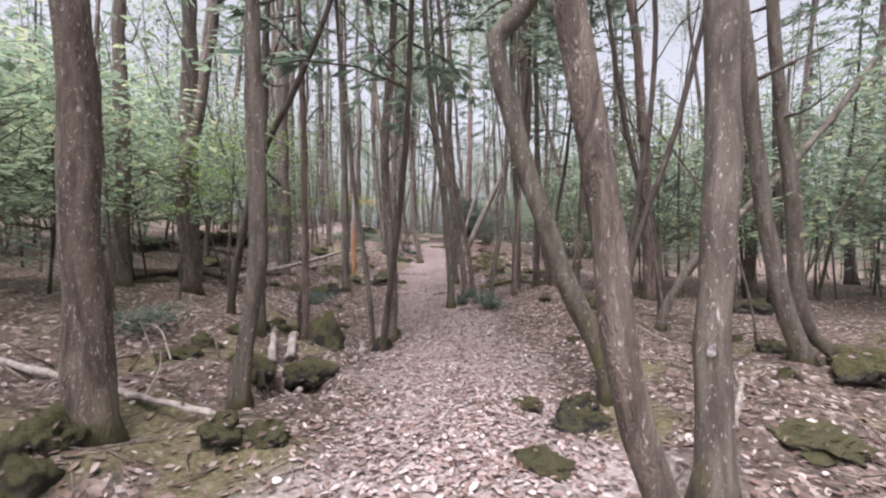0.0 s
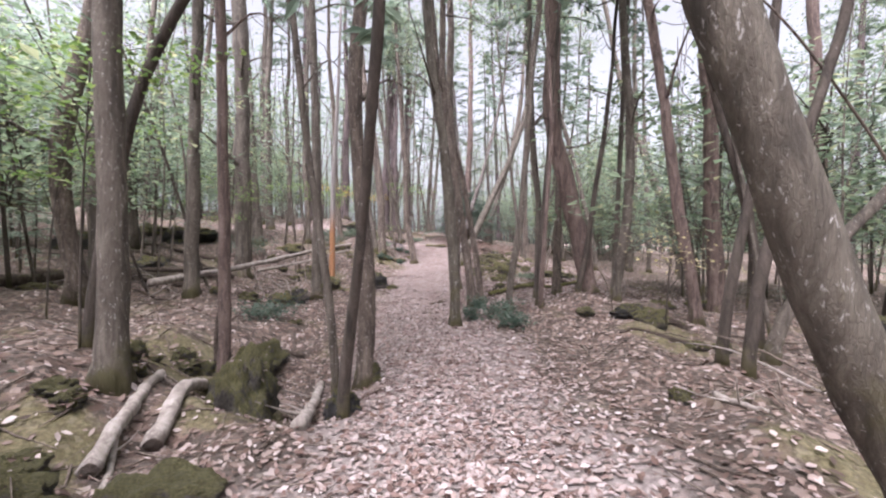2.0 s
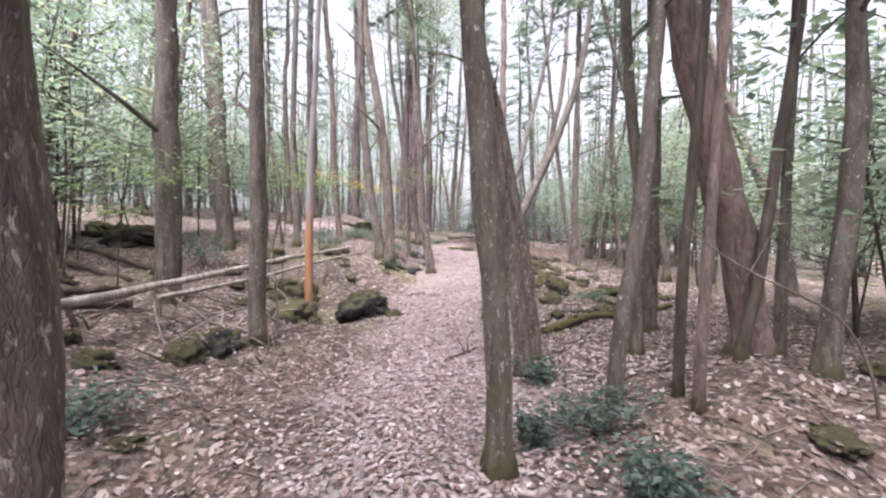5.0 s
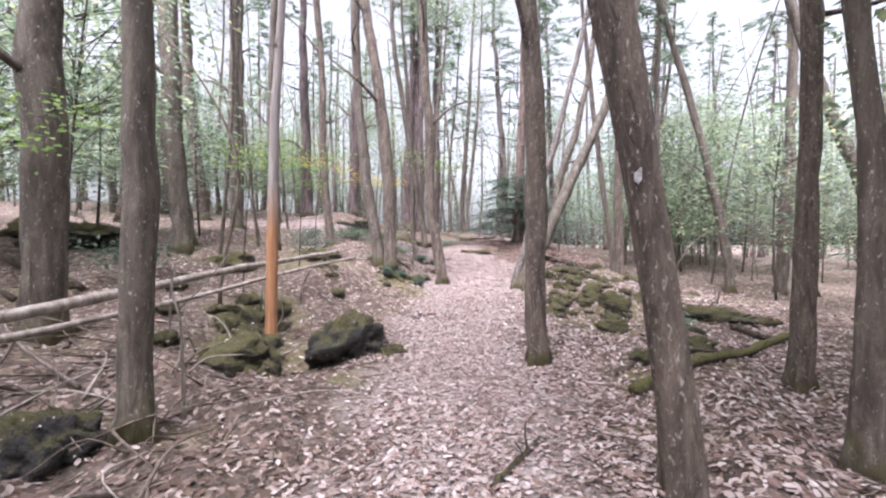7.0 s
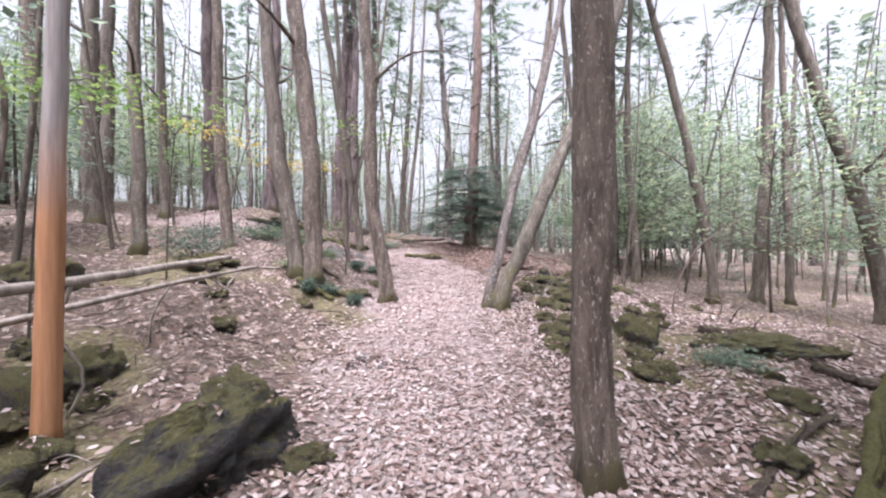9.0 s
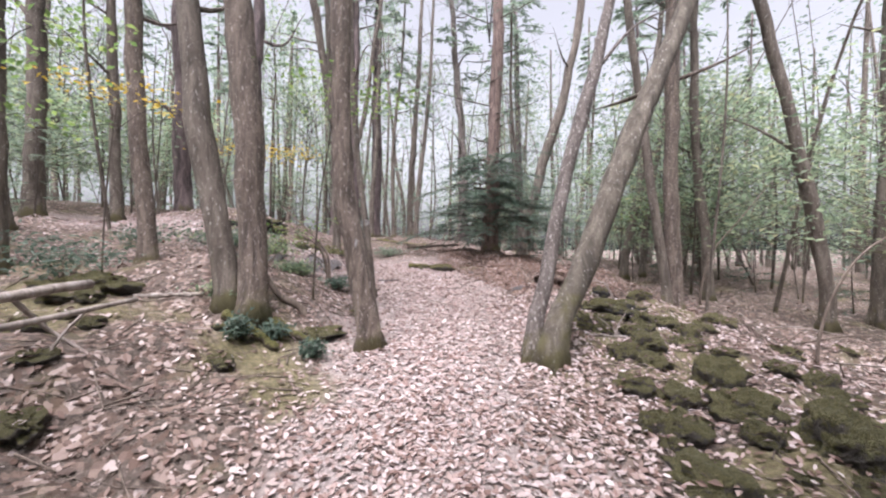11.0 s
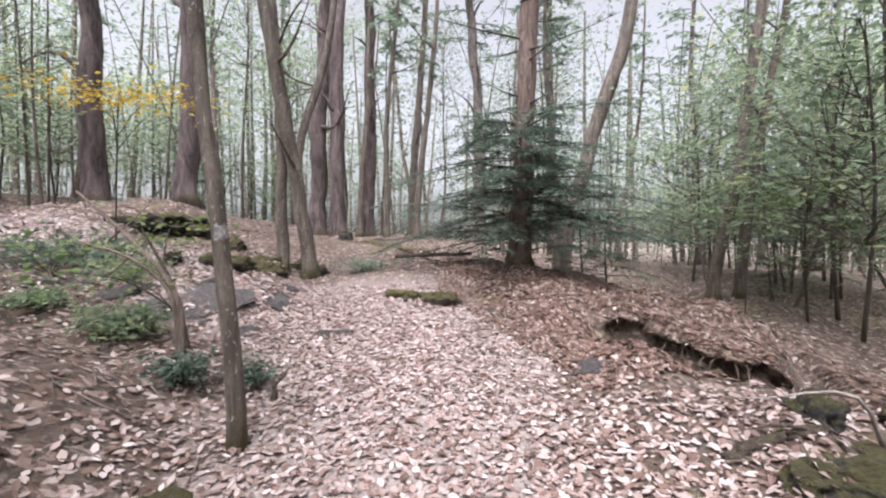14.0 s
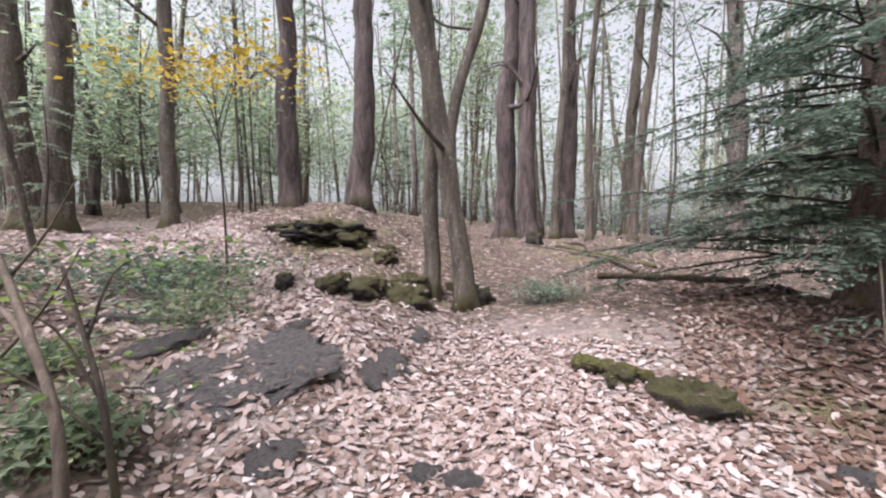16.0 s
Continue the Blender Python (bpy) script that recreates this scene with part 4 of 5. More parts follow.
def log(name, places, radius, material, lift=0.0):
    """A fallen stem over the given places, tapered, with stubs of side branches."""
    x0, y0 = places[0]
    seed = int(abs(x0 * 313 + y0 * 71))
    r = np.random.default_rng(seed)
    ends = np.array([places[0], places[-1]])
    run = np.linspace(0, 1, len(places))[:, None]
    places = np.array(places) * 0.4 + (ends[0] * (1 - run) + ends[1] * run) * 0.6
    pts = [(x, y, gz(x, y) + radius * 0.55 + lift) for x, y in places]
    mean = np.linspace(pts[0][2], pts[-1][2], len(pts))
    pts = [(x, y, max(z, 0.5 * (z + m))) for (x, y, z), m in zip(pts, mean)]
    line = curve_through(pts, 22) if len(pts) > 2 else curve_through([pts[0], tuple((np.array(pts[0]) + pts[1]) / 2), pts[1]], 22)
    line[:, 2] = np.maximum(line[:, 2], [gz(a, b) + radius * 0.35 for a, b in line[:, :2]])
    line[1:-1] += r.normal(size=(20, 3)) * radius * 0.12
    base = line[0].copy()
    root = thing(name, *base, LOG_SAYS[name], "log" if "log" in name else "branch")
    s = Shape()
    s.tube(line - base, np.linspace(radius, radius * 0.7, 22) * (1 + 0.08 * np.sin(np.arange(22) * 1.3 + seed)), 12, 0.14, seed=seed)
    part("stem", s, material, root)
    if name == "birch_log":
        c = Shape()
        back = unit(line[0] - line[1])
        c.tube([back * 0.001, back * 0.006], (radius * 0.86, radius * 0.8), 12, 0.1, seed=seed)
        part("cut_end", c, ROT_LOG, root, "dark rotted cut end")
    for k in range(0 if name == "birch_log" else 3):
        q = line[int(r.integers(4, 20))] - base
        way = unit(r.normal(size=3) * (1, 1, 0.5) + (0, 0, 0.45))
        e = q + way * r.uniform(0.15, 0.55)
        b = Shape()
        b.tube(curve_through([q, (q + e) / 2 + r.normal(size=3) * 0.03, e], 6), np.linspace(radius * 0.3, 0.003, 6), 6, 0.1)
        part("side_branch", b, material, root)


def raised_log(name, foot, tip, radius, material):
    """A fallen stem that spans a hollow, propped on stubs of its own branches."""
    foot, tip = np.array(foot), np.array(tip)
    r = np.random.default_rng(int(abs(foot[0] * 311 + foot[1] * 73)))
    root = thing(name, *foot, "long bleached fallen log spanning a hollow", "log")
    way = tip - foot
    line = curve_through([foot - foot, way * 0.3 - (0, 0, 0.03), way * 0.65 + (0.05, 0, 0.03), way], 30)
    line[1:-1] += r.normal(size=(28, 3)) * radius * 0.1
    s = Shape()
    s.tube(line, np.linspace(radius, radius * 0.6, 30) * (1 + 0.06 * np.sin(np.arange(30) * 1.1)), 12, 0.14, seed=5)
    part("stem", s, material, root)
    for k in (2, 9, 15, 21, 27):
        q = line[k]
        ex, ey = q[0] + r.normal() * 0.25, q[1] + r.normal() * 0.25
        e = np.array((ex, ey, gz(foot[0] + ex, foot[1] + ey) - foot[2] - 0.03))
        b = Shape()
        b.tube(curve_through([q, (q + e) / 2 + r.normal(size=3) * 0.05, e], 7), np.linspace(radius * 0.35, 0.012, 7), 6, 0.1)
        part("side_branch", b, material, root)


# ---- low growth ----
def shrub(x, y, wide, high, material):
    """A low evergreen: stems from one foot and leaves round them."""
    seed = int(abs(x * 517 + y * 91))
    r = np.random.default_rng(seed)
    wide, high = min(wide, 1.9), max(0.15, min(high * 0.75, 0.6))
    root = thing("shrub", x, y, gz(x, y), "low evergreen shrub with small green leaves", "shrub")
    green = Shape()
    for k in range(9):
        a = r.uniform(0, 6.28)
        tip = np.array((math.cos(a) * wide * 0.45 * r.uniform(0.3, 1), math.sin(a) * wide * 0.4 * r.uniform(0.3, 1), high * r.uniform(0.5, 1)))
        line = curve_through([(0, 0, -0.03), tip * (0.45, 0.45, 0.6), tip], 7)
        s = Shape()
        s.tube(line, np.linspace(0.008, 0.002, 7), 5)
        part("stem", s, TWIG, root)
        n = int(26 + 36 * min(1.5, wide))
        at = line[r.integers(2, 7, n)] + r.normal(size=(n, 3)) * (0.2 * wide, 0.2 * wide, 0.14 * high)
        at[:, 2] = np.abs(at[:, 2]) + 0.02
        size = r.uniform(0.035, 0.075, n) * (1 + 0.3 * wide)
        green.leaves(at, r.normal(size=(n, 3)) * (1, 1, 0.4), size, size * 0.5, seed=seed + k)
    tagged(part("leaves", green, material, root, flat=True), kind="stuff")


STEM_SAYS = {"bare_stem": "thin bare stem arching over the ground", "stump": "short broken stump with dark wood", "root": "curved woody root beside a trunk"}


def stem(name, x, y, bends, radius, material):
    """A bare stem that rises from its foot through the given offsets."""
    root = thing(name, x, y, gz(x, y), STEM_SAYS[name], name.replace("_", " "))
    s = Shape()
    pts = [(0, 0, -0.06), (0, 0, 0)] + bends
    s.tube(curve_through(pts, 18), np.linspace(radius, radius * 0.45, 18), 9, 0.12, 0.3, 3, seed=int(x * x * 9 + y))
    part("stem", s, material, root)
    q = np.array(pts[-1]) * 0.7
    b = Shape()
    e = q + np.array((0.12, 0.05, 0.16)) * (3 if radius < 0.03 else 1)
    b.tube(curve_through([q, (q + e) / 2 + (0.02, 0.02, 0), e], 6), np.linspace(radius * 0.4, 0.003, 6), 5)
    part("side_twig", b, material, root)


log("white_log", [(-4.44, 4.14), (-3.44, 3.79), (-2.86, 3.58), (-1.70, 3.11)], 0.035, WHITE_LOG)
log("birch_log", [(-2.09, 5.66), (-2.26, 6.25), (-2.48, 7.0)], 0.07, WHITE_LOG, 0.02)
log("birch_log", [(-2.15, 5.2), (-2.45, 6.0), (-2.72, 6.7)], 0.055, WHITE_LOG, 0.02)
log("dead_branch", [(-1.42, 4.1), (-1.72, 4.72), (-2.3, 5.6)], 0.028, WHITE_LOG, 0.06)
log("white_log", [(-1.12, 5.86), (-1.39, 6.86), (-1.47, 7.70)], 0.06, WHITE_LOG)
log("dead_branch", [(-1.19, 3.74), (-1.69, 4.41), (-2.37, 5.16)], 0.02, TWIG)
raised_log("white_log", (-4.77, 9.55, 0.69), (-3.40, 18.8, 1.33), 0.065, WHITE_LOG)
raised_log("white_log", (-4.15, 12.2, 0.72), (-2.95, 18.7, 1.2), 0.035, WHITE_LOG)
log("rotten_log", [(-13.49, 18.19), (-11.04, 17.81), (-8.46, 16.71), (-6.64, 15.81)], 0.08, ROT_LOG)
log("rotten_log", [(-11.54, 16.54), (-9.05, 15.82), (-6.98, 15.10)], 0.07, ROT_LOG)
log("mossy_log", [(1.35, 13.96), (2.03, 14.33), (3.46, 15.57), (4.59, 16.25)], 0.075, MOSS_LOG)
log("mossy_log", [(-2.55, 19.50), (-2.21, 19.42), (-1.95, 19.31)], 0.06, MOSS_LOG)
log("mossy_log", [(-2.65, 19.82), (-2.26, 19.68), (-1.98, 19.67), (-1.62, 19.55)], 0.055, MOSS_LOG)
log("rotten_log", [(3.51, 17.75), (4.05, 17.47), (5.11, 17.56)], 0.07, ROT_LOG)
log("rotten_log", [(3.88, 16.44), (4.14, 16.30), (4.33, 16.08)], 0.06, ROT_LOG)
log("rotten_log", [(1.35, 14.52), (1.79, 14.69), (3.25, 15.65)], 0.035, ROT_LOG)
log("white_log", [(7.63, 10.02), (7.32, 8.86), (7.32, 8.10)], 0.05, WHITE_LOG)
log("dead_branch", [(4.06, 8.83), (5.39, 8.94), (6.35, 8.71)], 0.025, TWIG)
log("dead_branch", [(-0.24, 12.10), (-0.06, 12.48), (0.18, 12.82)], 0.03, ROT_LOG)
log("dead_branch", [(-4.96, 14.76), (-4.23, 14.73), (-3.81, 15.06), (-3.45, 15.25)], 0.016, WHITE_LOG)
log("dead_branch", [(-3.00, 14.18), (-3.14, 15.07), (-2.75, 15.27)], 0.016, WHITE_LOG)
log("dead_branch", [(-1.87, 31.32), (-0.79, 29.88), (0.06, 27.78)], 0.035, ROT_LOG)
log("mossy_log", [(-1.93, 30.69), (-0.78, 29.77), (-0.06, 28.84)], 0.045, MOSS_LOG)
log("dead_branch", [(-3.32, 31.03), (-2.05, 30.87), (-0.17, 28.93)], 0.025, TWIG)
log("dead_branch", [(1.51, 19.65), (1.74, 19.64), (2.02, 19.67)], 0.02, WHITE_LOG)
log("dead_branch", [(1.71, 21.29), (1.98, 21.31), (2.33, 21.32)], 0.04, ROT_LOG)
log("dead_branch", [(2.54, 8.61), (3.15, 8.50), (3.52, 8.19)], 0.03, ROT_LOG)
log("dead_branch", [(1.91, 8.44), (1.87, 8.07), (1.81, 7.85)], 0.02, TWIG)
log("rotten_log", [(-2.58, 8.22), (-2.28, 8.26), (-1.92, 8.46)], 0.06, ROT_LOG)
log("rotten_log", [(3.14, 9.31), (3.45, 9.01), (3.72, 8.94)], 0.06, ROT_LOG)
log("dead_branch", [(2.14, 6.01), (2.24, 5.80), (2.26, 5.62)], 0.03, WHITE_LOG)
log("dead_branch", [(-1.89, 7.02), (-1.33, 6.61), (-0.97, 6.35)], 0.015, TWIG)
log("white_log", [(2.23, 3.13), (2.72, 3.74), (3.60, 4.91)], 0.03, WHITE_LOG)
log("dead_branch", [(1.70, 3.10), (1.99, 3.30)], 0.02, TWIG)
log("dead_branch", [(-3.63, 19.72), (-3.39, 19.74), (-2.95, 19.86)], 0.03, WHITE_LOG)
log("dead_branch", [(-4.30, 23.40), (-4.16, 23.71), (-3.97, 23.98)], 0.05, FLAT_ROCK)
rock(-2.05, 15.1, 1.4, 0.7, 0.9, 68, "DARK_ROCK")
rock(-2.2, 15.8, 0.5, 0.45, 0.5, 20, "MOSS_ROCK")
rock(-1.45, 15.2, 0.4, 0.25, 0.22, 10, "MOSS_ROCK")
rock(-3.82, 15.84, 0.68, 0.51, 0.50, 100, "MOSS_ROCK")
rock(-3.70, 16.40, 0.59, 0.44, 0.48, 70, "MOSS_ROCK")
rock(-5.53, 17.99, 0.80, 0.60, 0.43, 350, "MOSS_ROCK")
rock(-3.22, 14.45, 1.07, 0.80, 0.65, 270, "MOSS_ROCK")
rock(-2.77, 14.27, 0.34, 0.26, 0.28, 120, "MOSS_ROCK")
rock(-5.41, 18.09, 0.98, 0.74, 0.55, 160, "MOSS_ROCK")
rock(1.21, 17.24, 0.57, 0.43, 0.32, 105, "MOSS_ROCK")
rock(2.34, 17.51, 0.69, 0.52, 0.54, 205, "MOSS_ROCK")
rock(2.03, 16.52, 0.57, 0.42, 0.31, 350, "MOSS_ROCK")
rock(2.10, 16.97, 0.48, 0.36, 0.28, 65, "MOSS_ROCK")
rock(1.36, 17.84, 0.48, 0.36, 0.32, 320, "MOSS_ROCK")
rock(3.01, 15.87, 0.61, 0.46, 0.22, 20, "MOSS_ROCK")
rock(1.76, 14.74, 0.34, 0.26, 0.19, 90, "MOSS_ROCK")
# Two dark rocks in place of shaded gaps: a crevice, a hollow by fallen wood.
rock(2.42, 20.98, 1.12, 0.84, 0.37, 355, "DARK_ROCK")
rock(3.89, 17.20, 1.49, 1.12, 0.34, 5, "DARK_ROCK")
rock(-3.06, 17.75, 0.44, 0.33, 0.22, 125, "MOSS_ROCK")
rock(-3.74, 10.77, 0.45, 0.34, 0.28, 165, "MOSS_ROCK")
rock(-3.78, 12.35, 0.63, 0.47, 0.31, 220, "MOSS_ROCK")
rock(2.39, 9.59, 0.40, 0.30, 0.15, 70, "MOSS_ROCK")
rock(-9.52, 18.78, 2.04, 1.53, 0.68, 170, "DARK_ROCK")
rock(-7.72, 13.85, 1.32, 0.99, 0.61, 90, "DARK_ROCK")
rock(-11.35, 19.24, 1.60, 1.20, 0.71, 315, "MOSS_ROCK")
rock(-2.46, 9.65, 0.28, 0.21, 0.12, 205, "MOSS_ROCK")
rock(-1.62, 4.98, 0.62, 0.42, 0.36, 15, "MOSS_ROCK", 0.14)
rock(-2.2, 4.75, 0.5, 0.3, 0.4, 20, "MOSS_ROCK")
rock(-1.78, 6.35, 0.62, 0.5, 0.95, 70, "MOSS_ROCK")
rock(-2.65, 2.72, 0.56, 0.42, 0.41, 285, "MOSS_ROCK")
rock(-2.21, 2.16, 0.33, 0.25, 0.33, 280, "MOSS_ROCK")
rock(-1.57, 2.91, 0.36, 0.27, 0.28, 300, "MOSS_ROCK")
rock(-1.30, 3.02, 0.37, 0.28, 0.21, 170, "MOSS_ROCK")
rock(1.29, 3.72, 0.56, 0.42, 0.36, 0, "DARK_ROCK")
rock(0.68, 2.77, 0.42, 0.32, 0.19, 150, "MOSS_ROCK")
rock(2.69, 2.91, 0.69, 0.51, 0.16, 220, "MOSS_ROCK")
rock(4.80, 4.59, 0.82, 0.62, 0.51, 100, "MOSS_ROCK")
rock(0.82, 4.05, 0.33, 0.25, 0.17, 330, "MOSS_ROCK")
rock(6.98, 9.26, 0.76, 0.57, 0.51, 130, "DARK_ROCK")
rock(-11.75, 16.52, 1.58, 1.18, 1.13, 230, "DARK_ROCK")
rock(-9.62, 18.23, 1.24, 0.93, 1.00, 65, "DARK_ROCK")
rock(-3.03, 4.79, 0.46, 0.35, 0.23, 210, "MOSS_ROCK")
rock(-2.41, 4.89, 0.29, 0.22, 0.17, 210, "MOSS_ROCK")
rock(1.34, 3.99, 0.47, 0.35, 0.33, 220, "DARK_ROCK")
rock(5.32, 8.19, 0.66, 0.50, 0.38, 120, "MOSS_ROCK")
rock(5.16, 6.40, 0.56, 0.42, 0.35, 60, "DARK_ROCK")
rock(-2.47, 5.01, 0.40, 0.30, 0.20, 250, "MOSS_ROCK")
rock(-2.22, 7.53, 0.56, 0.42, 0.50, 20, "MOSS_ROCK")
rock(-0.90, 7.67, 0.41, 0.31, 0.41, 290, "MOSS_ROCK")
rock(1.97, 6.17, 0.23, 0.17, 0.19, 150, "MOSS_ROCK")
rock(3.22, 9.01, 0.54, 0.41, 0.39, 320, "MOSS_ROCK")
rock(-2.34, 7.81, 0.62, 0.46, 0.37, 10, "MOSS_ROCK")
rock(-2.42, 8.19, 0.51, 0.38, 0.23, 195, "MOSS_ROCK")
rock(-2.23, 7.47, 0.59, 0.44, 0.33, 330, "MOSS_ROCK")
rock(-3.28, 12.15, 0.60, 0.45, 0.60, 50, "DARK_ROCK")
rock(-3.36, 11.58, 0.50, 0.38, 0.33, 355, "MOSS_ROCK")
rock(-2.29, 7.98, 0.69, 0.52, 0.45, 250, "MOSS_ROCK")
rock(3.02, 9.28, 0.58, 0.44, 0.32, 140, "DARK_ROCK")
rock(4.76, 11.64, 0.60, 0.45, 0.30, 280, "MOSS_ROCK")
rock(5.79, 11.83, 0.70, 0.53, 0.35, 260, "MOSS_ROCK")
rock(3.42, 20.39, 0.44, 0.33, 0.25, 190, "MOSS_ROCK")
rock(3.97, 20.81, 0.61, 0.46, 0.28, 210, "MOSS_ROCK")
rock(3.25, 21.62, 0.39, 0.30, 0.33, 190, "MOSS_ROCK")
rock(-1.63, 19.90, 0.60, 0.45, 0.16, 200, "MOSS_ROCK")
rock(1.77, 18.37, 0.43, 0.33, 0.28, 180, "MOSS_ROCK")
rock(2.26, 18.50, 0.50, 0.37, 0.42, 300, "MOSS_ROCK")
rock(2.03, 19.34, 0.48, 0.36, 0.32, 240, "MOSS_ROCK")
rock(1.49, 18.57, 0.38, 0.28, 0.25, 110, "MOSS_ROCK")
rock(2.08, 18.02, 0.56, 0.42, 0.35, 310, "MOSS_ROCK")
rock(-2.30, 18.82, 0.34, 0.25, 0.21, 140, "MOSS_ROCK")
rock(-4.09, 19.68, 0.95, 0.71, 0.37, 40, "MOSS_ROCK")
rock(2.14, 20.57, 0.49, 0.37, 0.17, 130, "MOSS_ROCK")
rock(2.55, 21.63, 0.42, 0.32, 0.34, 220, "DARK_ROCK")
rock(-1.27, 20.91, 0.39, 0.29, 0.25, 170, "MOSS_ROCK")
rock(1.99, 21.03, 0.35, 0.26, 0.19, 5, "MOSS_ROCK")
rock(2.75, 22.88, 0.27, 0.20, 0.23, 210, "MOSS_ROCK")
rock(0.12, 24.78, 0.55, 0.36, 0.34, -20, "MOSS_ROCK")
log("mossy_log", [(-0.65, 25.1), (-0.4, 25.1), (-0.12, 25.0)], 0.075, MOSS_LOG)
log("dead_branch", [(-0.75, 27.6), (0.1, 27.2), (0.75, 26.75)], 0.045, ROT_LOG, 0.12)
rock(-0.33, 24.99, 0.34, 0.25, 0.19, 270, "MOSS_ROCK")
rock(-4.89, 27.00, 1.41, 1.06, 0.47, 255, "DARK_ROCK")
rock(-4.57, 27.04, 0.88, 0.66, 0.37, 150, "MOSS_ROCK")
rock(-5.75, 26.77, 0.68, 0.51, 0.24, 20, "DARK_ROCK")
rock(-3.03, 25.54, 0.59, 0.44, 0.33, 290, "MOSS_ROCK")
rock(-2.71, 25.87, 0.67, 0.50, 0.40, 105, "MOSS_ROCK")
rock(-3.32, 25.43, 0.33, 0.25, 0.23, 305, "MOSS_ROCK")
rock(-2.13, 26.58, 0.51, 0.38, 0.43, 240, "DARK_ROCK")
rock(-3.67, 24.93, 0.31, 0.23, 0.25, 325, "DARK_ROCK")
rock(-2.50, 31.02, 0.51, 0.39, 0.51, 315, "DARK_ROCK")
rock(-2.82, 26.17, 0.58, 0.44, 0.42, 260, "MOSS_ROCK")
rock(-3.30, 25.27, 0.43, 0.32, 0.29, 90, "MOSS_ROCK")
flat_stone(-1.94, 24.33, 0.48, 0.33, 26)
flat_stone(-2.59, 23.57, 1.23, 0.77, 26)
flat_stone(-1.88, 23.22, 0.28, 0.26, 26)
flat_stone(-1.18, 23.56, 0.18, 0.17, 26)
flat_stone(-0.97, 23.60, 0.20, 0.16, 26)
flat_stone(0.75, 24.26, 0.16, 0.13, 26)
flat_stone(-2.04, 25.03, 0.26, 0.18, 26)
flat_stone(-2.79, 24.27, 0.29, 0.13, 26)
flat_stone(-3.30, 23.50, 0.54, 0.18, 26)
flat_stone(-0.98, 16.96, 0.74, 0.59, -5)
flat_stone(1.41, 22.53, 0.24, 0.36, 0)
shrub(0.78, 11.18, 0.42, 0.30, NEEDLE)
shrub(0.96, 10.04, 0.66, 0.44, NEEDLE)
shrub(0.49, 9.81, 0.29, 0.29, NEEDLE)
shrub(1.15, 9.18, 0.60, 0.29, NEEDLE)
shrub(-3.00, 9.68, 1.00, 0.37, NEEDLE)
shrub(-6.39, 16.64, 1.66, 0.83, NEEDLE)
shrub(-4.01, 5.40, 1.11, 0.44, NEEDLE)
shrub(-2.75, 19.89, 0.51, 0.23, LEAF)
shrub(-2.01, 19.47, 0.27, 0.17, NEEDLE)
shrub(-1.56, 19.23, 0.25, 0.21, NEEDLE)
shrub(-2.33, 19.27, 0.28, 0.28, NEEDLE)
shrub(-4.67, 24.40, 1.99, 0.50, LEAF)
shrub(-5.58, 23.05, 0.97, 0.48, NEEDLE)
shrub(-1.47, 22.35, 0.37, 0.22, NEEDLE)
shrub(-2.76, 22.64, 0.53, 0.33, LEAF)
shrub(-1.80, 22.06, 0.43, 0.26, NEEDLE)
shrub(-4.60, 24.08, 1.99, 0.68, NEEDLE)
shrub(-2.59, 22.62, 0.67, 0.3, LEAF)
shrub(-3.67, 22.87, 0.62, 0.22, LEAF)
shrub(-1.30, 26.72, 0.76, 0.34, PALE_NEEDLE)
shrub(-3.48, 23.79, 0.96, 0.44, LEAF)
shrub(-4.41, 19.79, 1.08, 0.59, NEEDLE)
shrub(2.97, 16.52, 0.70, 0.26, PALE_NEEDLE)
stem("bare_stem", -2.76, 12.78, [(-0.01, 0.00, 0.49), (-0.04, 0.01, 0.85), (-0.11, 0.01, 1.11), (-0.09, 0.01, 1.30)], 0.018, WHITE_LOG)
stem("bare_stem", 3.00, 9.95, [(-0.31, -0.00, 0.78), (-0.64, -0.02, 0.96), (-1.09, -0.04, 1.19), (-1.42, -0.05, 1.44)], 0.012, TWIG)
stem("stump", -2.60, 7.76, [(-0.08, 0.01, 0.35), (0.02, 0.01, 0.66)], 0.03, ROT_LOG)
stem("stump", -2.54, 7.40, [(-0.02, 0.00, 0.34), (0.01, 0.01, 0.69)], 0.05, ROT_LOG)
stem("root", -1.90, 20.15, [(-0.32, 0.01, 0.25), (-0.52, 0.03, 0.59), (-0.67, 0.03, 0.85)], 0.045, TWIG)
stem("stump", -1.19, 22.11, [(0.01, 0.00, 0.10), (-0.01, 0.00, 0.18)], 0.03, ROT_LOG)
stem("bare_stem", -2.04, 22.39, [(-0.04, 0.01, 0.48), (-0.36, 0.02, 0.89), (-0.85, 0.03, 1.34)], 0.025, TWIG)
stem("bare_stem", -2.08, 22.41, [(-0.10, 0.01, 0.55), (-0.40, 0.02, 0.79), (-0.81, 0.02, 0.92)], 0.022, TWIG)
stem("bare_stem", -4.53, 16.13, [(0.24, 0.03, 2.64), (-0.26, 0.03, 3.63), (-0.96, 0.03, 4.53)], 0.03, TWIG)
stem("bare_stem", 5.18, 6.78, [(-0.37, 0.03, 1.67), (-1.12, 0.05, 2.95), (-2.25, 0.08, 4.23), (-3.00, 0.10, 4.68)], 0.02, TWIG)
stem("bare_stem", 5.11, 22.74, [(0.29, -0.00, 1.06), (0.86, -0.02, 1.72), (1.42, -0.03, 2.38)], 0.02, TWIG)
stem("bare_stem", 4.44, 19.71, [(0.54, -0.05, 1.35), (1.19, -0.11, 1.79), (1.41, -0.13, 2.01)], 0.02, TWIG)
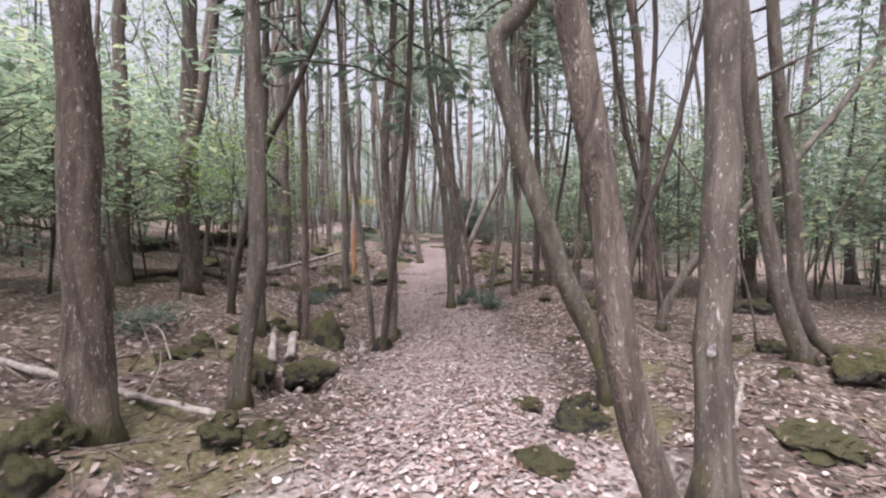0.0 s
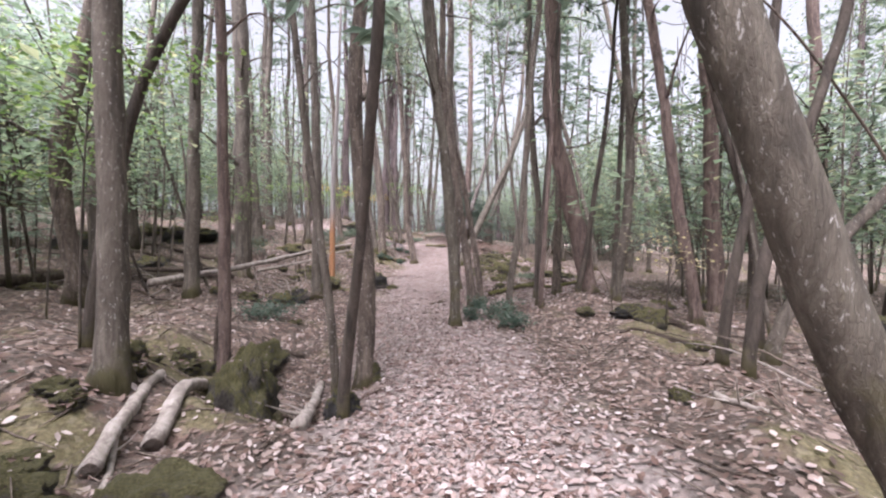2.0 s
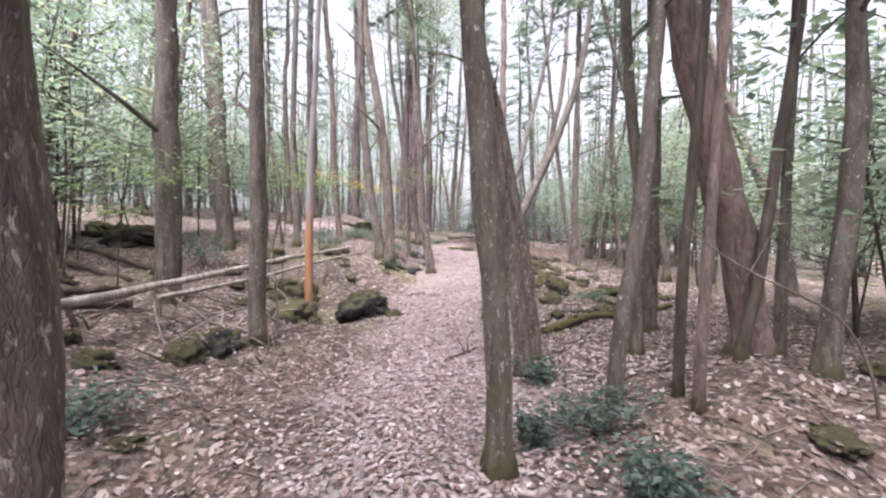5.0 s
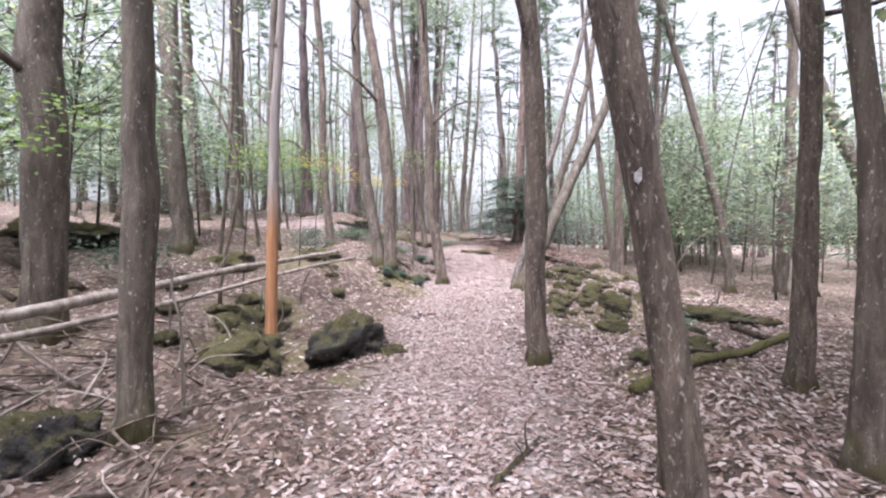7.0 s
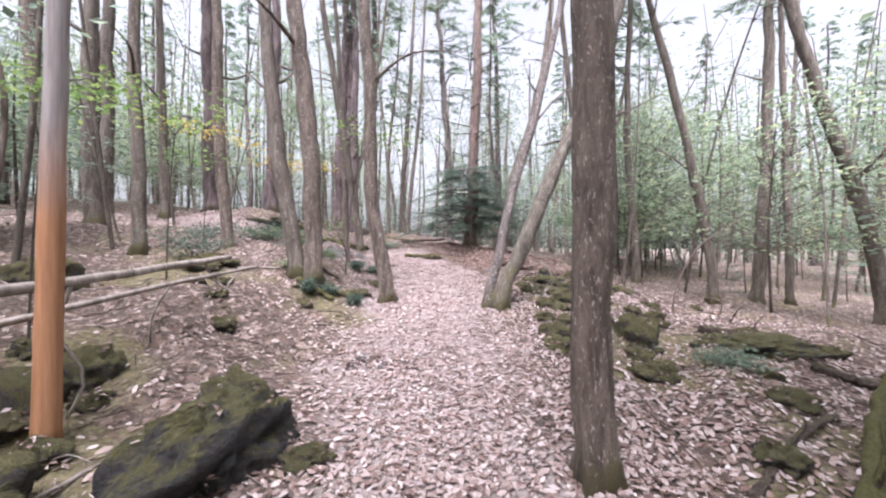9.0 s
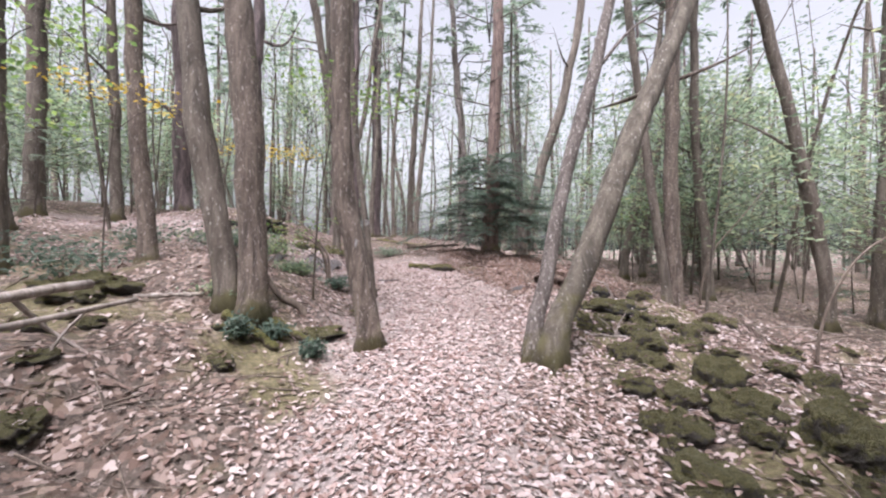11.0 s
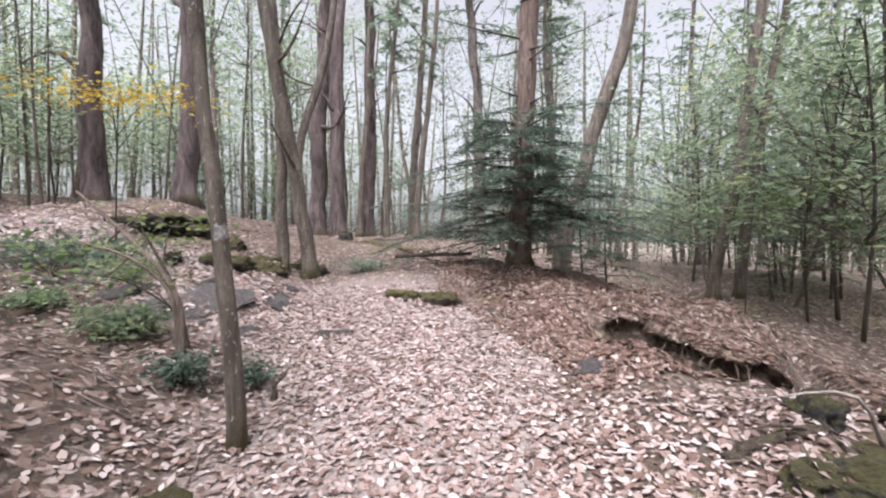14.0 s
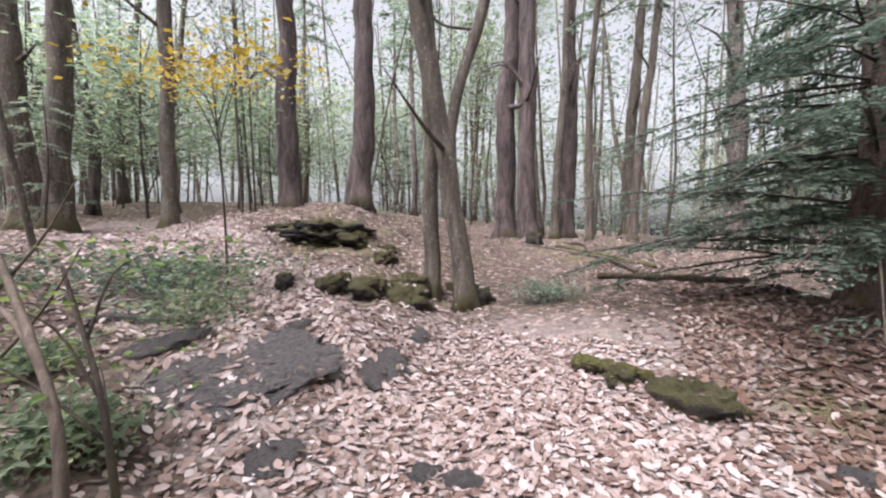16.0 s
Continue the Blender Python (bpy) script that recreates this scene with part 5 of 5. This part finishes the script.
# Dark rock standing in for the shaded hole among roots at a trunk's foot.
rock(-0.91, 6.34, 0.35, 0.26, 0.41, 355, "DARK_ROCK")


def hummocks(x0, x1, y0, y1, n, low, high, seed):
    """Small moss-grown lumps strewn over a stretch of ground."""
    r = np.random.default_rng(seed)
    for _ in range(n):
        w = r.uniform(low, high)
        rock(r.uniform(x0, x1), r.uniform(y0, y1), w, w * r.uniform(0.6, 0.95), w * r.uniform(0.45, 0.75), r.uniform(0, 360), "MOSS_ROCK")


hummocks(1.55, 3.1, 18.4, 20.7, 24, 0.16, 0.48, 1)
hummocks(1.2, 2.6, 16.4, 18.2, 12, 0.15, 0.4, 2)
hummocks(-4.5, -3.0, 14.2, 16.6, 12, 0.2, 0.5, 3)
hummocks(-3.4, -2.4, 4.2, 7.4, 12, 0.15, 0.4, 4)
hummocks(3.2, 5.2, 16.2, 20.5, 12, 0.2, 0.5, 5)
hummocks(-4.6, -2.2, 18.0, 19.6, 8, 0.15, 0.35, 6)
hummocks(3.4, 5.6, 4.6, 9.0, 10, 0.2, 0.5, 7)
hummocks(-7.5, -4.6, 8.5, 17.5, 14, 0.25, 0.6, 8)
hummocks(-4.2, -2.4, 25.6, 27.6, 8, 0.2, 0.45, 9)


def leaves_on_rocks():
    """Dry leaves that lie on the rocks and round their feet."""
    r = np.random.default_rng(61)
    s = Shape()
    for x, y, wide, deep, high, turn in ROCKS:
        n = int(8 + 26 * min(wide, 1.2))
        a, q = r.uniform(0, 6.28, n), np.sqrt(r.uniform(0, 1.3, n))
        u, v = np.cos(a) * q * wide * 0.46, np.sin(a) * q * deep * 0.46
        c, k = math.cos(radians(turn)), math.sin(radians(turn))
        px, py = x + u * c - v * k, y + u * k + v * c
        top = gz(x, y) + high * 0.06 + 0.46 * high * np.sqrt(np.maximum(0, 1 - q ** 2))
        at = np.stack([px, py, np.maximum(top, ground(px, py)) + 0.012], 1)
        size = r.uniform(0.035, 0.085, n)
        s.leaves(at, r.normal(size=(n, 3)) * (1, 1, 0.15), size, size * 0.5, seed=int(r.integers(1e6)))
    tagged(part("leaves_on_rocks", s, BROWN_LITTER, flat=True), "dry brown leaves lying on mossy rocks", "leaf litter", kind="stuff")


leaves_on_rocks()


def bare_trunk():
    """The barkless dead trunk beside the path."""
    x, y = POLE_FOOT
    root = thing("dead_tree", x, y, gz(x, y), "barkless dead trunk, orange below and grey above", "tree")
    line = curve_through([(0, 0, -0.1), (0.02, 0.02, 1.5), (0.05, 0.05, 3.2), (0.16, 0.06, 5.0), (0.3, 0.1, 8.5)], 40)
    s = Shape()
    s.tube(line, np.linspace(0.088, 0.035, 40), 14, 0.06, 0.2, 3, seed=3)
    part("trunk", s, POLE, root)
    for h, a in ((2.6, 40), (3.4, 200), (4.3, 310)):
        b = Shape()
        q = np.array((0.05, 0.05, h))
        b.tube([q, q + (0.12 * math.cos(radians(a)), 0.12 * math.sin(radians(a)), 0.05), q + (0.22 * math.cos(radians(a)), 0.22 * math.sin(radians(a)), 0.12)], (0.012, 0.009, 0.004), 6)
        part("branch_stub", b, POLE, root)


POLE_FOOT = (-3.30, 15.40)
bare_trunk()


def bough(s, green, foot, tip, droop, n, size, r, thick=0.016):
    """One conifer bough: a bowed stem, side twigs and flat sprays of needles."""
    foot, tip = np.array(foot, float), np.array(tip, float)
    line = curve_through([foot, (foot + tip) / 2 + (0, 0, droop), tip], 10)
    s.tube(line[::3], np.linspace(thick, 0.003, 4), 4, cap=False)
    out = unit(tip - foot)
    across = unit(np.cross(out, (0, 0, 1)))
    for k in range(n):
        u = r.uniform(0.25, 1.0)
        q = line[int(u * 9)]
        side = r.choice([-1, 1])
        way = unit(out * 0.7 + across * side * r.uniform(0.5, 1.0) + (0, 0, r.normal() * 0.12 - 0.1))
        ln = size * (1.25 - 0.6 * u) * r.uniform(0.6, 1.2)
        m = 10
        f = np.linspace(0.1, 1, m)
        at = q + way * ln * f[:, None] - np.array((0, 0, 1)) * (0.12 * ln * f ** 2)[:, None]
        lateral = np.cross(way, (0, 0, 1))
        nd = way * 0.6 + lateral * np.where(np.arange(m) % 2, 1, -1)[:, None] * 0.8 + r.normal(size=(m, 3)) * 0.1
        green.leaves(at, nd, ln * 0.27 * (1.15 - 0.6 * f), ln * 0.08, curl=0.05, seed=int(r.integers(1e6)))


def conifer_skirt():
    """The fir by the bend: bare whorls above, thick low boughs about its foot."""
    r = np.random.default_rng(77)
    x, y = CONIFER
    z = gz(x, y)
    fir = min((o for o in scene.objects if o.name.startswith("tree")), key=lambda o: (o.location.x - x) ** 2 + (o.location.y - y) ** 2)
    tagged(fir, "reddish-brown fir with dense low dark green boughs", "tree")
    for k in range(112):
        a = r.uniform(0, 6.28)
        h = r.uniform(0.2, 2.7)
        reach = r.uniform(1.1, 3.0) * (1.1 - 0.14 * h)
        s, green = Shape(), Shape()
        bough(s, green, (0, 0, h), (math.cos(a) * reach, math.sin(a) * reach, h - reach * r.uniform(-0.05, 0.3)), 0.14, 26, 0.42, r)
        b = part("bough", s, BARK["dark"], fir)
        tagged(part("needles", green, NEEDLE, b, flat=True), kind="stuff")
    for k in range(26):
        a = r.uniform(0, 6.28)
        h = 1.7 + 0.2 * k + r.uniform(0, 0.2)
        reach = r.uniform(0.9, 2.3)
        s, green = Shape(), Shape()
        bough(s, green, (0, 0, h), (math.cos(a) * reach, math.sin(a) * reach, h + reach * r.uniform(0.05, 0.5)), -0.05, 7 if k % 2 else 12, 0.34, r, 0.024)
        b = part("bough", s, BARK["dark"], fir)
        tagged(part("needles", green, NEEDLE, b, flat=True), kind="stuff")


CONIFER = (1.68, 26.6)
conifer_skirt()


def young_fir(x, y, tall, wide, material, name="young_fir", label="young fir with soft grey-green sprays among the trunks"):
    r = np.random.default_rng(int(abs(x * 71 + y * 37)))
    root = thing(name, x, y, gz(x, y), label, "tree", "understorey saplings")
    line = curve_through([(0, 0, -0.05), (r.normal() * 0.05, r.normal() * 0.05, tall * 0.5), (r.normal() * 0.1, 0, tall)], 14)
    s = Shape()
    s.tube(line, np.linspace(0.012 + tall * 0.006, 0.004, 14), 7, 0.05)
    part("trunk", s, BARK["dark"], root)
    twigs, green = Shape(), Shape()
    for k in range(int(8 + tall * 5)):
        h = tall * r.uniform(0.08, 0.97)
        a = r.uniform(0, 6.28)
        reach = wide * (1.1 - h / tall) * r.uniform(0.6, 1.1) + 0.12
        bough(twigs, green, (0, 0, h), (math.cos(a) * reach, math.sin(a) * reach, h - reach * r.uniform(-0.1, 0.3)), 0.06, int(5 + reach * 4), 0.42, r, 0.008)
    tagged(part("branchwork", twigs, BARK["dark"], root), kind="stuff")
    tagged(part("needles", green, material, root, flat=True), kind="stuff")
    return root


def understorey():
    """Young evergreens that fill the middle distance with soft green."""
    r = np.random.default_rng(23)
    protos = [young_fir(-9.0, 12.0, 2.6, 1.1, PALE_NEEDLE), young_fir(-11.0, 17.0, 3.8, 1.5, PALE_NEEDLE), young_fir(9.5, 18.0, 3.2, 1.4, PALE_NEEDLE),
              young_fir(8.5, 29.0, 2.0, 1.0, NEEDLE), young_fir(-7.5, 6.5, 4.6, 1.7, PALE_NEEDLE)]
    spots = [(o.location.x, o.location.y) for o in protos]
    want = 84
    while want:
        a, d = r.uniform(0, 6.28), 5.0 + 19 * r.uniform()
        y0 = r.uniform(0, 26)
        x, y = float(trail_x(min(y0, 26))) + math.cos(a) * d, y0 + math.sin(a) * d
        near = min(np.hypot(x - float(trail_x(min(max(q, -5), 30))), y - q) for q in np.arange(-6, 31, 1.0))
        if near < (10.0 if x > 0 else 7.0) or any((x - p) ** 2 + (y - q) ** 2 < 1.6 for p, q in spots) or y < -8:
            continue
        spots.append((x, y))
        copy_thing(protos[int(r.integers(0, 5))], pose(x, y, gz(x, y) - 0.02, 0, 0, r.uniform(0, 360)) @ Matrix.Scale(r.uniform(0.7, 1.1), 4))
        want -= 1


understorey()


def leafy_sapling(x, y, tips, material, label, leaf=0.07, n=70, thick=0.014):
    """A slim young tree whose few branches end in layered leaves."""
    r = np.random.default_rng(int(abs(x * 171 + y * 57)))
    root = thing("sapling", x, y, gz(x, y), label, "tree")
    top = max(t[2] for t in tips)
    mean = np.mean(np.array(tips), axis=0)
    stem = curve_through([(0, 0, -0.05), (mean[0] * 0.2, mean[1] * 0.2, top * 0.45), (mean[0] * 0.7, mean[1] * 0.7, top * 0.95)], 14)
    s = Shape()
    s.tube(stem, np.linspace(thick, thick * 0.4, 14), 7, 0.06)
    part("trunk", s, BARK["dark"], root)
    for tip in tips:
        foot = stem[int(np.clip(np.interp(tip[2] - 0.35, stem[:, 2], np.arange(14)), 2, 12))]
        tip = np.array(tip, float)
        b, green = Shape(), Shape()
        line = curve_through([foot, (foot + tip) / 2 + (0, 0, 0.12), tip], 8)
        b.tube(line, np.linspace(thick * 0.5, 0.002, 8), 5)
        limb = part("limb", b, BARK["dark"], root)
        at = tip + r.normal(size=(n, 3)) * (0.30, 0.30, 0.06)
        way = r.normal(size=(n, 3)) * (1, 1, 0.15) - (0, 0, 0.12)
        size = r.uniform(0.6, 1.2, n) * leaf
        green.leaves(at, way, size, size * 0.62, curl=0.12, seed=int(r.integers(1e6)))
        tagged(part("leaves", green, material, limb, flat=True), kind="stuff")


leafy_sapling(-4.3, 24.7, [(0.4, -0.7, 2.1), (0.9, -0.4, 2.15), (0.1, -0.1, 2.3), (0.7, -1.0, 1.9), (1.3, -0.7, 2.0), (-0.4, -0.4, 2.2)], YELLOW, "slim maple sapling with yellow autumn leaves", 0.075, 90)
leafy_sapling(3.33, 8.85, [(0.25, -0.2, 1.25), (-0.3, 0.1, 1.35), (0.4, 0.2, 1.0), (0.6, -0.1, 0.95), (-0.1, -0.3, 1.15), (0.15, 0.3, 1.4)], CREAM, "slim sapling with sparse cream autumn leaves", 0.06, 34)
leafy_sapling(-4.6, 20.6, [(0.3, -0.3, 2.3), (0.9, 0.1, 2.2), (-0.3, 0.2, 2.5)], YELLOW, "slim sapling with thin yellowing leaves", 0.08, 60)
leafy_sapling(-3.4, 6.6, [(0.3, 0.2, 2.7), (0.7, -0.2, 2.5), (-0.2, 0.4, 2.9), (0.1, -0.4, 2.2), (-0.5, -0.2, 2.6), (0.6, 0.6, 3.0)], BRIGHT, "young tree with fresh green leaves", 0.08, 90)
leafy_sapling(-5.2, 8.2, [(0.3, 0.2, 2.4), (0.8, -0.2, 2.1), (-0.2, 0.4, 2.7), (0.4, -0.6, 1.8), (1.0, 0.3, 2.6)], BRIGHT, "young tree with fresh green leaves", 0.08, 90)
leafy_sapling(-5.6, 13.2, [(0.3, 0.2, 2.2), (0.9, -0.2, 2.0), (-0.4, 0.4, 2.6), (0.5, -0.6, 1.5), (1.2, 0.3, 2.4), (-0.8, -0.3, 1.9)], BRIGHT, "young tree with fresh green leaves", 0.08, 90)
leafy_sapling(-4.4, 16.6, [(0.3, 0.2, 2.6), (0.9, -0.2, 2.4), (-0.4, 0.4, 2.8), (0.5, -0.6, 2.3)], BRIGHT, "young tree with fresh green leaves", 0.08, 90)
leafy_sapling(-1.9, 20.6, [(0.35, -0.3, 2.5), (0.7, -0.1, 2.7), (0.1, -0.6, 2.8), (1.0, -0.5, 2.55)], BRIGHT, "young tree with fresh green leaves", 0.07, 90)
leafy_sapling(-4.2, 18.6, [(0.35, -0.3, 2.2), (0.8, -0.1, 2.5), (-0.2, -0.6, 2.6), (0.1, 0.5, 1.9)], BRIGHT, "young tree with fresh green leaves", 0.08, 90)
leafy_sapling(5.6, 26.2, [(0.35, -0.3, 2.1), (0.8, -0.1, 2.3), (-0.4, -0.2, 1.9), (0.1, 0.5, 2.5)], BRIGHT, "young tree with fresh green leaves", 0.08, 90)
leafy_sapling(-2.1, 22.6, [(-0.5, -0.2, 0.9), (-0.8, -0.4, 0.7), (-0.3, 0.3, 1.1), (-0.6, 0.2, 0.55)], BRIGHT, "arching sapling with fresh green leaves", 0.07, 60, 0.02)


def twigs():
    """Fine fallen twigs beside the path."""
    r = np.random.default_rng(41)
    s = Shape()
    for k in range(3400):
        y = r.uniform(0.5, 29)
        x = float(np.clip(trail_x(y), -2, 1)) + r.choice([-1, 1]) * (1.0 + abs(r.normal()) * 2.8)
        a, ln = r.uniform(0, 6.28), r.uniform(0.12, 0.6)
        e = (x + math.cos(a) * ln, y + math.sin(a) * ln)
        m = ((x + e[0]) / 2 + r.normal() * 0.03, (y + e[1]) / 2 + r.normal() * 0.03)
        th = r.uniform(0.003, 0.009)
        s.tube([(q[0], q[1], gz(*q) + th + 0.02 * r.uniform()) for q in ((x, y), m, e)], (th, th * 0.8, th * 0.4), 4, cap=False)
    tagged(part("fallen_twigs", s, TWIG), "thin dry twigs scattered beside the path", "twigs", kind="stuff")


twigs()


for fx, fy, ft, fw in ((2.6, 26.0, 1.5, 1.3), (3.4, 26.9, 1.7, 1.2)):
    young_fir(fx, fy, ft, fw, NEEDLE, "young_fir", "low dark green fir spreading beside the path")


def earth_lip():
    """The overhanging edge of the undercut bank, leaves on it and roots hanging in its shade."""
    ox, oy = 2.4, 23.6
    root = thing("earth_bank", ox, oy, gz(ox, oy), "undercut leafy earth edge with moss over a dark hollow", "bank")
    base = np.array(root.location)
    r = np.random.default_rng(9)
    na, nr = 54, 8
    a = np.radians(np.linspace(192, 286, na))
    end = np.minimum(1, np.minimum(np.arange(na), np.arange(na)[::-1]) / 7)
    out = 0.93 + 0.035 * np.sin(a * 13) + 0.022 * np.sin(a * 31 + 1) + r.normal(size=na) * 0.008
    top, low = [], []
    for i in range(na):
        ca, sa = math.cos(a[i]), math.sin(a[i])
        inner = gz(3.35 + 1.3 * 0.74 * ca, 24.45 + 1.55 * 0.74 * sa)
        for j in range(nr):
            u = j / (nr - 1)
            rho = 0.72 + (out[i] - 0.72) * u
            x, y = 3.35 + 1.3 * rho * ca, 24.45 + 1.55 * rho * sa
            z = inner + 0.012 - 0.05 * u ** 3 - (1 - end[i]) * 0.2 + 0.012 * math.sin(x * 21 + y * 13)
            top.append((x, y, z))
            low.append((x, y, z - 0.03 - 0.05 * (1 - u ** 4) - 0.012 * math.sin(x * 33)))
    top, low = np.array(top) - base, np.array(low) - base
    i = (np.arange(na - 1)[:, None] * nr + np.arange(nr - 1)[None]).reshape(-1)
    n = na * nr
    rim = (np.arange(na - 1) * nr + nr - 1)
    s = Shape()
    s.add(np.concatenate([top, low]), np.concatenate([np.stack([i, i + nr, i + nr + 1, i + 1], -1), np.stack([i, i + 1, i + nr + 1, i + nr], -1) + n,
                                                      np.stack([rim, rim + nr, rim + nr + n, rim + n], -1)]))
    part("lip", s, SOIL, root)
    pick = r.integers(0, n, 900)
    green = Shape()
    size = r.uniform(0.04, 0.085, 900)
    green.leaves(top[pick] + r.normal(size=(900, 3)) * (0.05, 0.05, 0.0) + (0, 0, 0.016), r.normal(size=(900, 3)) * (1, 1, 0.12), size, size * 0.5, seed=4)
    tagged(part("leaves", green, SHADED_RUSSET_LITTER, root, flat=True), kind="stuff")
    for k in range(14):
        q = top[(3 + 3 * k) * nr + nr - 2] - (0, 0, 0.04)
        e = q + (r.normal() * 0.08, -0.06 + r.normal() * 0.05, -r.uniform(0.1, 0.26))
        b = Shape()
        b.tube(curve_through([q, (q + e) / 2 + r.normal(size=3) * 0.03, e], 6), np.linspace(0.009, 0.003, 6), 5)
        part("hanging_root", b, TWIG, root)


earth_lip()


def brush_pile(x, y, wide, n, label):
    """A tangle of dead branches."""
    r = np.random.default_rng(int(x * x * 10 + y))
    root = thing("brush_pile", x, y, gz(x, y), label, "branches")
    for k in range(n):
        a, ln = r.uniform(0, 6.28), r.uniform(0.5, 1.5)
        q = np.array((r.normal() * wide * 0.5, r.normal() * wide * 0.4, 0))
        e = q + (math.cos(a) * ln, math.sin(a) * ln, 0)
        q[2], e[2] = gz(x + q[0], y + q[1]) - root.location.z + 0.02, gz(x + e[0], y + e[1]) - root.location.z + r.uniform(0.02, 0.45)
        m = (q + e) / 2 + r.normal(size=3) * (0.08, 0.08, 0.06) + (0, 0, 0.12)
        b = Shape()
        b.tube(curve_through([q, m, e], 8), np.linspace(r.uniform(0.008, 0.02), 0.003, 8), 5, 0.1)
        part("dead_branch", b, TWIG if k % 3 else WHITE_LOG, root)


brush_pile(-3.9, 13.4, 1.5, 30, "tangled pile of dry dead branches")
brush_pile(-3.3, 12.1, 0.9, 22, "tangled dry dead branches about a trunk's foot")
brush_pile(-5.6, 11.6, 1.8, 22, "dead branches heaped over fallen logs")
brush_pile(4.6, 6.9, 1.4, 14, "dead branches lying on the ground")
brush_pile(-3.3, 4.6, 1.2, 12, "dead branches lying on the ground")
brush_pile(4.4, 20.2, 1.4, 14, "dead branches lying on the ground")
for ends in ([(-8.5, 10.5), (-6.8, 11.6), (-5.0, 12.8)], [(-8.8, 11.8), (-7.0, 11.9), (-5.4, 11.7)], [(-7.8, 9.4), (-6.9, 11.4), (-5.9, 13.6)], [(-9.0, 14.2), (-7.4, 14.0), (-5.6, 13.1)]):
    log("rotten_log", ends, 0.085, ROT_LOG, 0.08)


def leafy_understorey():
    """Young broadleaved trees whose low crowns fill the middle distance with green."""
    r = np.random.default_rng(29)
    protos = []
    for k, (x, y, tall) in enumerate(((-7.6, 8.0, 4.2), (-8.6, 15.2, 5.0), (9.0, 14.0, 4.6))):
        root = thing("young_tree", x, y, gz(x, y), "slim young tree with soft green leaves", "tree", "young broadleaved trees")
        line = curve_through([(0, 0, -0.05), (0.1, 0.05, tall * 0.4), (-0.05, 0.1, tall)], 12)
        s = Shape()
        s.tube(line, np.linspace(0.035, 0.012, 12), 7, 0.06)
        part("trunk", s, BARK["dark"], root)
        twigs_, green = CROWNS["leafy"][k]
        copy = green.copy()
        copy.materials.clear()
        for me, name, mat in ((twigs_, "branchwork", BARK["dark"]), (copy, "crown", (LEAF, LEAF, PALE_NEEDLE)[k])):
            ob = tagged(part(name, me, mat, root), kind="stuff")
            ob.matrix_local = pose(0, 0, tall * 0.3, 0, 0, 50 * k) @ Matrix.Diagonal((1.2, 1.2, tall * 0.15, 1))
        protos.append(root)
    spots = [(o.location.x, o.location.y) for o in protos]
    want = 80
    while want:
        y = r.uniform(2, 46)
        left = r.uniform() < 0.62
        x = float(trail_x(min(y, 26))) + (-1 if left else 1) * r.uniform(5.0, 20)
        near = min(np.hypot(x - float(trail_x(min(max(q, -5), 30))), y - q) for q in np.arange(-6, 31, 1.0))
        if near < (7.0 if y > 20 and x > 0 else 6.4) or (y < 27 and -7 < x < 1 and y > 21.5) or any((x - p) ** 2 + (y - q) ** 2 < 2.2 for p, q in spots):
            continue
        spots.append((x, y))
        which, stand = int(r.integers(0, 3)), pose(x, y, gz(x, y) - 0.02, 0, 0, r.uniform(0, 360)) @ Matrix.Scale(r.uniform(0.8, 1.45), 4)
        if np.hypot(x - 6.4, y - 19.9) > 1.0:
            copy_thing(protos[which], stand)
        want -= 1


leafy_understorey()
